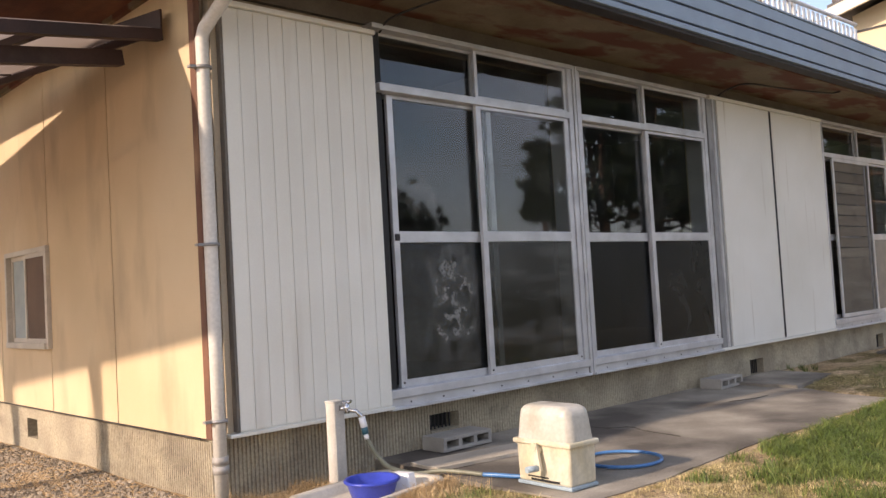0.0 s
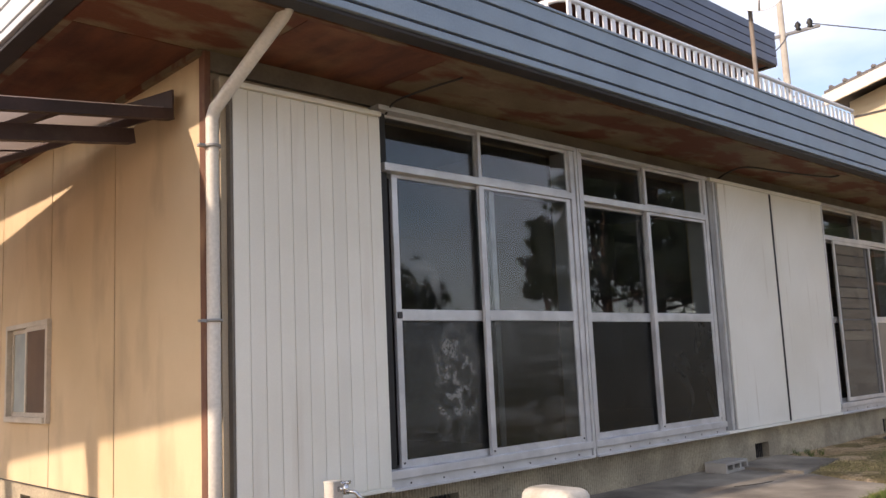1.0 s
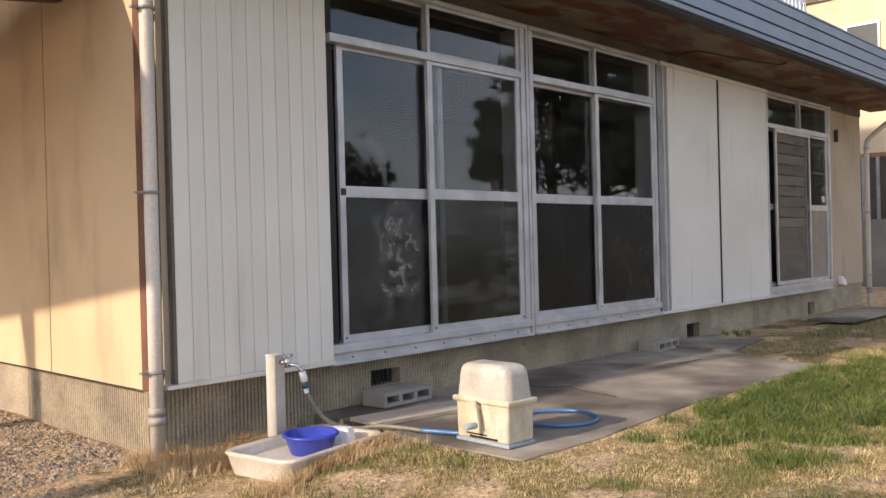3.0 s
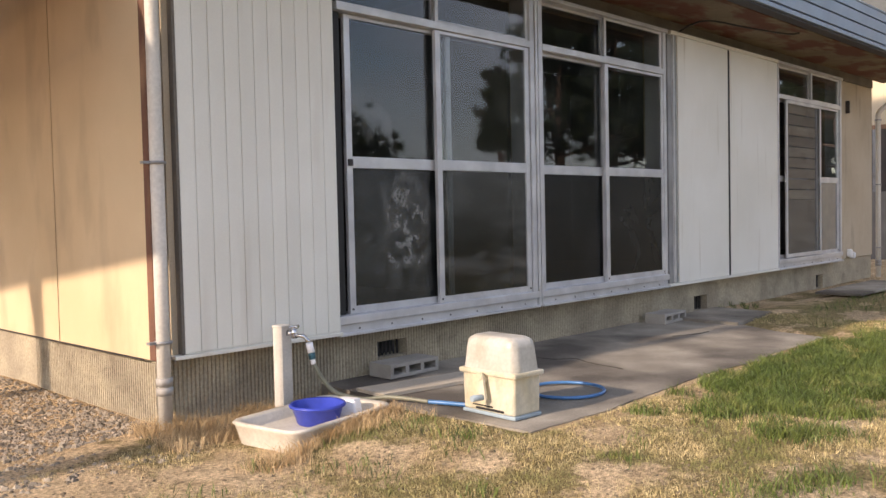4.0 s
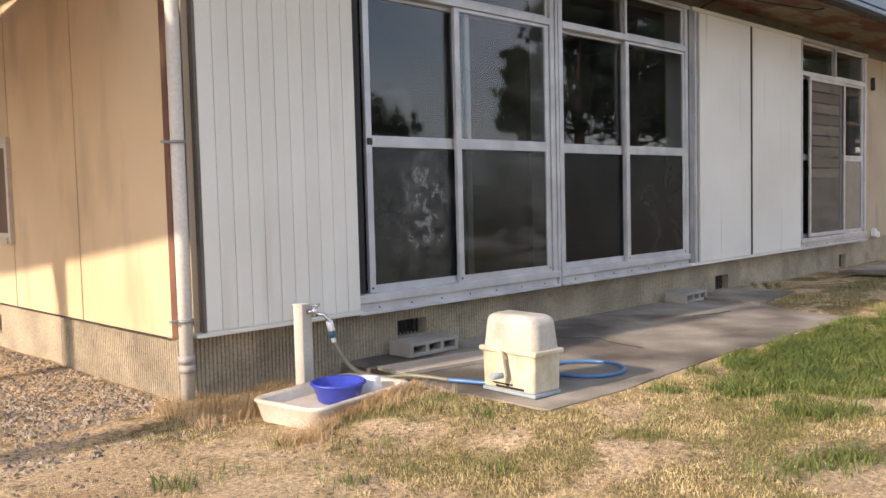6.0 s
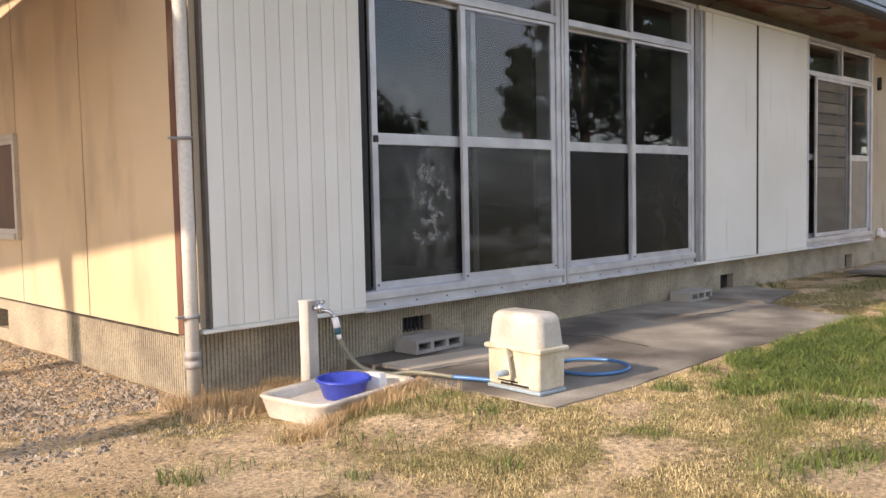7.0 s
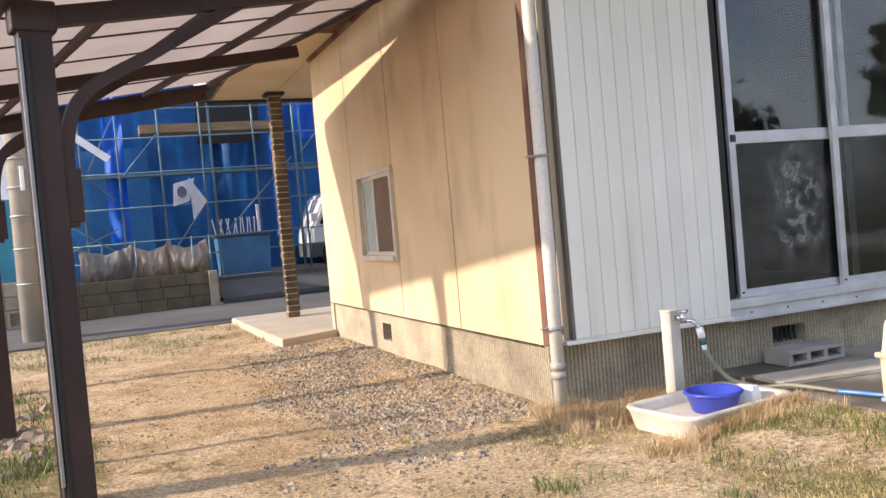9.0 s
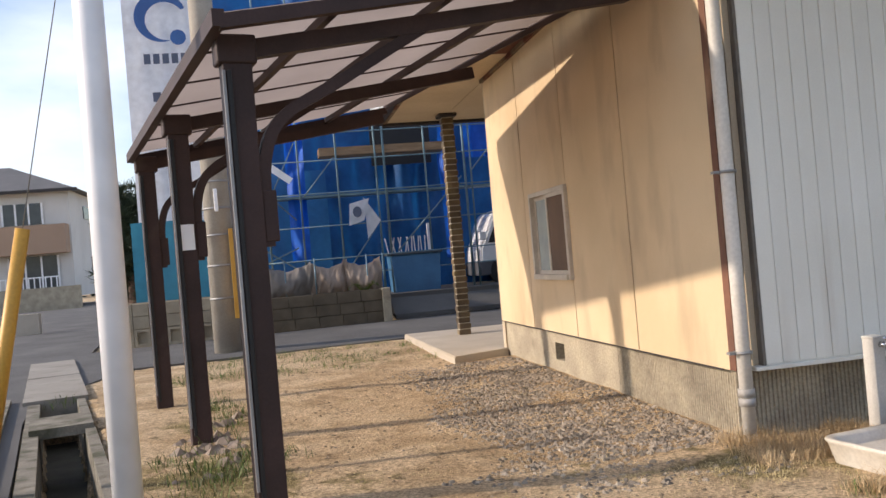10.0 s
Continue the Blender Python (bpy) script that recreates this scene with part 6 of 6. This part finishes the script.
def lush_keep(x, y):
    e = 1 - ((x - 3.45) / 2.0) ** 2 - ((y + 2.15 + 0.06 * (x - 3)) / 0.66) ** 2
    return max(0, min(1, 1.5 * e + 1.7 * fbm(x * 3.0, y * 3.0, 7.0)))


SAND = ((0.89, -2.83, 0.30), (1.08, -1.87, 0.24), (0.51, -1.61, 0.20), (-0.85, -0.6, 0.5), (-0.41, -1.34, 0.25), (0.33, -1.23, 0.22), (-0.12, -0.92, 0.3),
        (-1.2, 2.2, 1.3), (-1.3, 0.8, 0.9))


def dry_keep(x, y):
    d = 0.42 - 1.2 * lush_keep(x, y) + 1.25 * fbm(x * 1.6, y * 1.6, 1.0) + 0.5 * fbm(x * 6, y * 6, 2.0)
    if x > 0.4:
        d += 0.30
    if x < -0.4 or y > -0.4:
        d -= 0.25 + 0.35 * max(0, y + 0.4)
    if x < -2.1 and 0 < y < 4.6:
        d += 0.9
    if y > 4.6 and y < 7:
        d += 1.25
    for sx, sy, sr in SAND:
        d -= 1.5 * max(0.0, 1 - math.hypot(x - sx, y - sy) / sr)
    return max(0.02, min(1.0, d))


def clumps(centres, per, radius, seed):
    """Blade feet gathered round clump centres."""
    rnd, out = random.Random(seed), []
    for x, y, _ in centres:
        for _ in range(int(per * rnd.uniform(0.4, 1.5))):
            px, py = x + rnd.gauss(0, radius), y + rnd.gauss(0, radius)
            if free(px, py):
                out.append((px, py, ground_z(px, py)))
    return out


def bare(x, y):
    """Sandy spots where nothing grows."""
    return math.hypot(x - 1.05, y + 2.9) < 0.34 or (x < -0.3 and -2.2 < y < -1.2 and fbm(x * 2, y * 2, 4.0) > -0.1)


cover = gme.attributes.new("cover", "FLOAT", "POINT")
for k, (x, y, _) in enumerate(gv):
    cover.data[k].value = max(0.0, dry_keep(x, y)) if -4 < x < 10 and -6 < y < 8 else 0.3
blades("dry_grass", [p for p in clumps(scatter(14000, -2.2, 5.6, -3.3, -0.25, dry_keep, 1), 22, 0.035, 60) if not bare(p[0], p[1])]
       + clumps(scatter(1600, -2.9, -0.3, 0.0, 7.0, dry_keep, 2), 30, 0.05, 62)
       + clumps(scatter(700, -3.2, -0.2, 4.7, 6.9, dry_keep, 87), 40, 0.06, 88)
       + clumps([(0.9 + 1.9 * k / 90, -1.615 + 0.03 * math.sin(k * 1.7), 0) for k in range(90)], 34, 0.02, 81), 0.006, 0.024, 0.0014, 1.7, M_DRY,
       "thin short dry grass over the sandy yard", 3)
blades("thatch", [p for p in scatter(330000, -1.6, 4.2, -3.1, -0.25, lambda x, y: dry_keep(x, y) ** 1.3, 61) if not bare(p[0], p[1])], 0.003, 0.009, 0.0014, 4.5, M_DRY,
       "flattened dry grass stalks matted on the soil", 82)
blades("green_grass", scatter(200000, 1.5, 6.4, -3.2, -1.36, lush_keep, 4) + scatter(12000, 4.6, 9.5, -3.2, -0.8, lambda x, y: max(0, 0.35 + fbm(x, y, 3.0)), 5)
       + clumps(scatter(170, -2.4, 4.6, -3.3, -0.9, lambda x, y: 0.6, 6), 26, 0.05, 63)
       + clumps([(-0.56, -1.11, 0), (-0.14, -1.49, 0), (0.0, -0.88, 0), (0.12, -1.14, 0), (0.23, -1.27, 0), (-0.62, -1.05, 0)], 50, 0.04, 83)
       + clumps([(1.59 + 0.05 * k, -2.48 - 0.03 * k, 0) for k in range(-2, 4)] + [(0.74 + 0.07 * k, -2.63 - 0.025 * k, 0) for k in range(0, 7, 2)], 130, 0.06, 84)
       + clumps(scatter(90, -3.2, -0.4, 4.7, 6.9, lambda x, y: 0.8, 66), 45, 0.09, 64)
       + clumps(scatter(18, -2.9, -2.25, 0.2, 4.2, lambda x, y: 0.9, 89), 35, 0.06, 90)
       + clumps([(-2.35, 0.75, 0), (-2.25, 1.0, 0), (-2.45, 1.1, 0), (-2.5, 0.6, 0), (-2.55, 0.85, 0), (-2.5, 2.6, 0), (-2.7, 3.0, 0)], 110, 0.08, 65), 0.014, 0.070, 0.0023, 1.5, M_GREEN,
       "lush green grass patch beside the paving and small weeds", 7)
blades("straw_tufts", clumps(scatter(62, -0.18, 0.85, -0.45, -0.03, lambda x, y: max(0, 0.5 + 1.2 * fbm(x * 3, y * 3, 15.0)), 8), 75, 0.035, 67)
       + clumps(scatter(34, -0.05, 0.95, -1.0, -0.8, lambda x, y: 0.9, 9), 60, 0.035, 68)
       + clumps(scatter(26, 0.5, 0.95, -0.5, -0.05, lambda x, y: 0.9, 11), 60, 0.035, 69)
       + clumps([(0.08 + 0.78 * k / 30, -0.93 + 0.14 * k / 30 + 0.012 * math.sin(5 * k), 0) for k in range(31)], 80, 0.022, 91)
       + clumps(scatter(60, -0.12, 0.55, -0.40, -0.04, lambda x, y: 0.9, 92), 55, 0.03, 93), 0.025, 0.085, 0.0013, 1.5, M_TUFT,
       "straw-coloured dry grass tufts at the house corner", 10)


def stones(name, spots, lo, hi, material, label, seed):
    rng = random.Random(seed)
    vs, fs = [], []
    for x, y, z in spots:
        s, b = rng.uniform(lo, hi) * rng.uniform(0.6, 1.2), len(vs)
        a = rng.uniform(0, 6.28)
        ca, sa = math.cos(a), math.sin(a)
        for px, py, pz in ((1, 0, 0), (0.3, 0.8, 0.1), (-0.8, 0.5, 0), (-0.7, -0.6, 0.1), (0.4, -0.8, 0), (0.35, 0.15, 0.62), (-0.4, -0.1, 0.55)):
            px, py, pz = (q * rng.uniform(0.75, 1.2) * s for q in (px, py, pz))
            vs.append((x + px * ca - py * sa, y + px * sa + py * ca, z + pz - 0.08 * s))
        for f in ((0, 1, 5), (1, 2, 6, 5), (2, 3, 6), (3, 4, 5, 6), (4, 0, 5)):
            fs.append(tuple(b + q for q in f))
    return tagged(new(name, cloud_mesh(name, vs, fs, material)), label, "gravel", kind="stuff")


def gravel_keep(x, y):
    e = 1.0 - max(0, (-x - 0.75 - 0.25 * fbm(x, y, 2.0)) / 0.5)
    return max(0.0, min(1.0, e)) * (0.6 if y > 3.4 else 1.0) * max(0.12, min(1.0, 0.75 + 0.9 * fbm(x * 2.2, y * 2.2, 12.0)))


M_RUBBLE = mat("pinkish_broken_stone", (0.34, 0.27, 0.21), (0.24, 0.19, 0.15), 0.95, 12, bump=0.4, fine=120, island=0.2)
stones("gravel", scatter(23000, -1.8, 0.0, 0.0, 4.05, gravel_keep, 21) + scatter(1300, -1.5, 0.0, -0.5, 0.0, lambda x, y: max(0, 0.3 + fbm(x * 2, y * 2, 13.0)), 22), 0.007, 0.023, M_STONE, "loose grey-brown gravel along the side wall", 23)
stones("pebbles", scatter(1500, -2.6, 5.0, -3.4, 4.0, lambda x, y: 0.35, 24), 0.004, 0.013, M_STONE, "scattered small pebbles on the soil", 25)
stones("rubble", scatter(14, -2.75, -2.4, 0.6, 2.6, lambda x, y: 1.0, 26) + scatter(16, -2.85, -2.5, 1.3, 1.95, lambda x, y: 1.0, 94), 0.035, 0.08, M_RUBBLE, "broken stones beside the carport posts", 27)
stones("white_stones", [(8.25, -0.75, 0.02), (8.4, -0.68, 0.02), (8.1, -0.9, 0.02), (8.35, -0.95, 0.02)], 0.03, 0.04, M_WHITE, "few white stones near the house end", 28)

stones("paving_crumbs", [(0.95 + 3.5 * q + 0.02 * math.sin(91 * q), -1.60 - 0.035 * math.sin(7 * q) - 0.03 * abs(math.sin(53 * q)), 0.02) for q in (j / 90 for j in range(90))], 0.006, 0.022, M_SLAB, "broken concrete crumbs along the paving edge", 95)
M_CLOD = mat("dark_soil_clods", (0.22, 0.165, 0.105), (0.15, 0.115, 0.075), 0.95, 20, bump=0.4, fine=150, island=0.35)
stones("soil_clods", scatter(2600, -2.4, -0.4, 0.1, 6.8, lambda x, y: max(0.1, 0.5 + fbm(x * 2, y * 2, 8.0)), 71)
       + scatter(8000, -2.2, 4.5, -3.3, -0.3, lambda x, y: max(0.05, 0.4 + fbm(x * 2, y * 2, 9.0)), 72), 0.004, 0.016, M_CLOD, "small dark soil clods on the bare earth", 73)

# ---- trees ----
M_BARK = mat("pine_bark", (0.16, 0.10, 0.07), (0.09, 0.06, 0.045), 0.9, 6, bump=0.5, stretch=(1, 1, 0.3))
M_NEEDLE = mat("pine_needles", (0.022, 0.036, 0.016), (0.034, 0.05, 0.02), 0.7, 1.5, bump=0, island=0.35)


def pine(x, y, height, spread, bare, lean, seed, label):
    rnd = random.Random(seed)
    t = thing("pine_tree", (x, y, 0), label, "tree", "pine trees")
    bm = bmesh.new()
    spine = smooth_path([(0, 0, -0.2), (lean * 0.3, 0.1, height * 0.3), (lean * 0.8, -0.15, height * 0.6), (lean, 0.1, height * 0.95)], 6)
    tube(bm, spine, [0.20 * (1 - 0.85 * k / (len(spine) - 1)) + 0.02 for k in range(len(spine))], 10)
    ends = []
    for k in range(16):
        f = bare + (0.97 - bare) * (k / 15) ** 0.9
        p = spine[int(f * (len(spine) - 1))]
        a, ln = rnd.uniform(0, 6.28), spread * (1.15 - 0.75 * max(0, (f - bare) / (1 - bare))) * rnd.uniform(0.6, 1.1)
        q = p + Vector((math.cos(a) * ln, math.sin(a) * ln, ln * rnd.uniform(0.05, 0.45)))
        mid = p.lerp(q, 0.5) + Vector((0, 0, -0.08 * ln))
        tube(bm, smooth_path((p, mid, q), 4), [0.06, 0.055, 0.05, 0.045, 0.04, 0.03, 0.022, 0.016, 0.01], 6)
        ends += [mid.lerp(q, 0.2), mid.lerp(q, 0.6), q]
    part("trunk", bm, M_BARK, t)
    vs, fs = [], []
    for e in ends:
        for _ in range(9):
            c = e + Vector((rnd.gauss(0, 0.30), rnd.gauss(0, 0.30), rnd.gauss(0.1, 0.20))) * max(spread * 0.55, 0.95)
            for _ in range(22):
                d = Vector((rnd.gauss(0, 0.8), rnd.gauss(0, 0.8), rnd.gauss(0.75, 0.7))).normalized()
                s = d.orthogonal().normalized() * rnd.uniform(0.018, 0.034)
                ln = rnd.uniform(0.20, 0.5)
                b = len(vs)
                vs += [tuple(c + s), tuple(c - s), tuple(c + d * ln)]
                fs.append((b, b + 1, b + 2))
    crown = new("crown", cloud_mesh("crown", vs, fs, M_NEEDLE))
    crown.parent = t
    return t


pine(30.3, -23.0, 8.4, 0.75, 0.52, -0.4, 1, "tall dark pine standing alone beyond the yard")
for k, (x, y, hgt, lean) in enumerate(((25.0, -15.9, 9.0, 0.5), (26.2, -16.6, 9.6, -0.6), (27.4, -15.2, 9.2, 0.7), (29.6, -16.4, 9.8, -0.4), (31.8, -15.6, 9.0, 0.6), (34.2, -16.8, 9.4, -0.5), (38.0, -15.5, 9.0, 0.3), (36.0, -18.0, 9.8, -0.4), (38.5, -19.2, 9.6, 0.5))):
    pine(x, y, hgt, 2.5, 0.36, lean, 10 + k, "dark pine with bare leaning trunk in a grove beyond the yard")
for x, y, hgt in ((31.0, -8.4, 8.4), (36.0, -10.6, 9.4), (43.0, -12.4, 9.0), (27.0, -6.2, 6.5)):
    pine(x, y, hgt, 2.4, 0.22, 0.3, int(x), "dark pine east of the yard")
pine(24.5, -27.0, 5.6, 2.6, 0.2, 0.2, 40, "low broad pine behind the yard")
pine(-7.0, 27.0, 4.2, 0.7, 0.15, 0.1, 41, "small dark conifer beside the lane")

# tree backdrop all round, behind everything, added to darken the reflected horizon
rnd = random.Random(77)
vs, fs = [], []
for k in range(5200):
    a = rnd.uniform(0, 2 * math.pi)
    R = rnd.uniform(95, 125)
    hgt = 4.2 + 2.2 * noise.noise(Vector((math.cos(a) * 9, math.sin(a) * 9, 0)))
    c = Vector((R * math.cos(a), R * math.sin(a), rnd.uniform(0, max(1.0, hgt))))
    for _ in range(3):
        d = Vector((rnd.gauss(0, 1), rnd.gauss(0, 1), rnd.gauss(0.3, 0.8))).normalized()
        s = d.orthogonal().normalized() * rnd.uniform(0.6, 1.3)
        b = len(vs)
        vs += [tuple(c + s), tuple(c - s), tuple(c + d * rnd.uniform(1.2, 2.4))]
        fs.append((b, b + 1, b + 2))
tagged(new("far_woods", cloud_mesh("far_woods", vs, fs, M_NEEDLE)), "added ring of dark trees that darkens the reflected horizon", "woods", kind="stuff")

# weeds at the wall feet
blades("weeds", scatter(700, -0.6, 1.2, 6.6, 7.4, lambda x, y: 0.9, 50) + [(x, 10.80 + 0.04 * math.sin(40 * x), 0.50) for x in np.random.default_rng(4).uniform(-2.4, -0.4, 500)]
       + [(x, 10.79, 0.54 + 0.12 * math.sin(9 * x) ** 2) for x in np.random.default_rng(5).normal(-0.68, 0.11, 500)]
       + [(-4.05 + 0.1 * math.sin(k), 3.9 + 0.02 * k, 0.02) for k in range(30)] + [(6.0 + 0.02 * (k % 20), -0.25 + 0.013 * k % 0.4, 0.02) for k in range(160)]
       + scatter(900, -2.75, -2.35, -0.6, 3.2, lambda x, y: 0.5, 51), 0.02, 0.09, 0.003, 1.4, M_GREEN, "green weeds along wall feet and kerbs", 52)
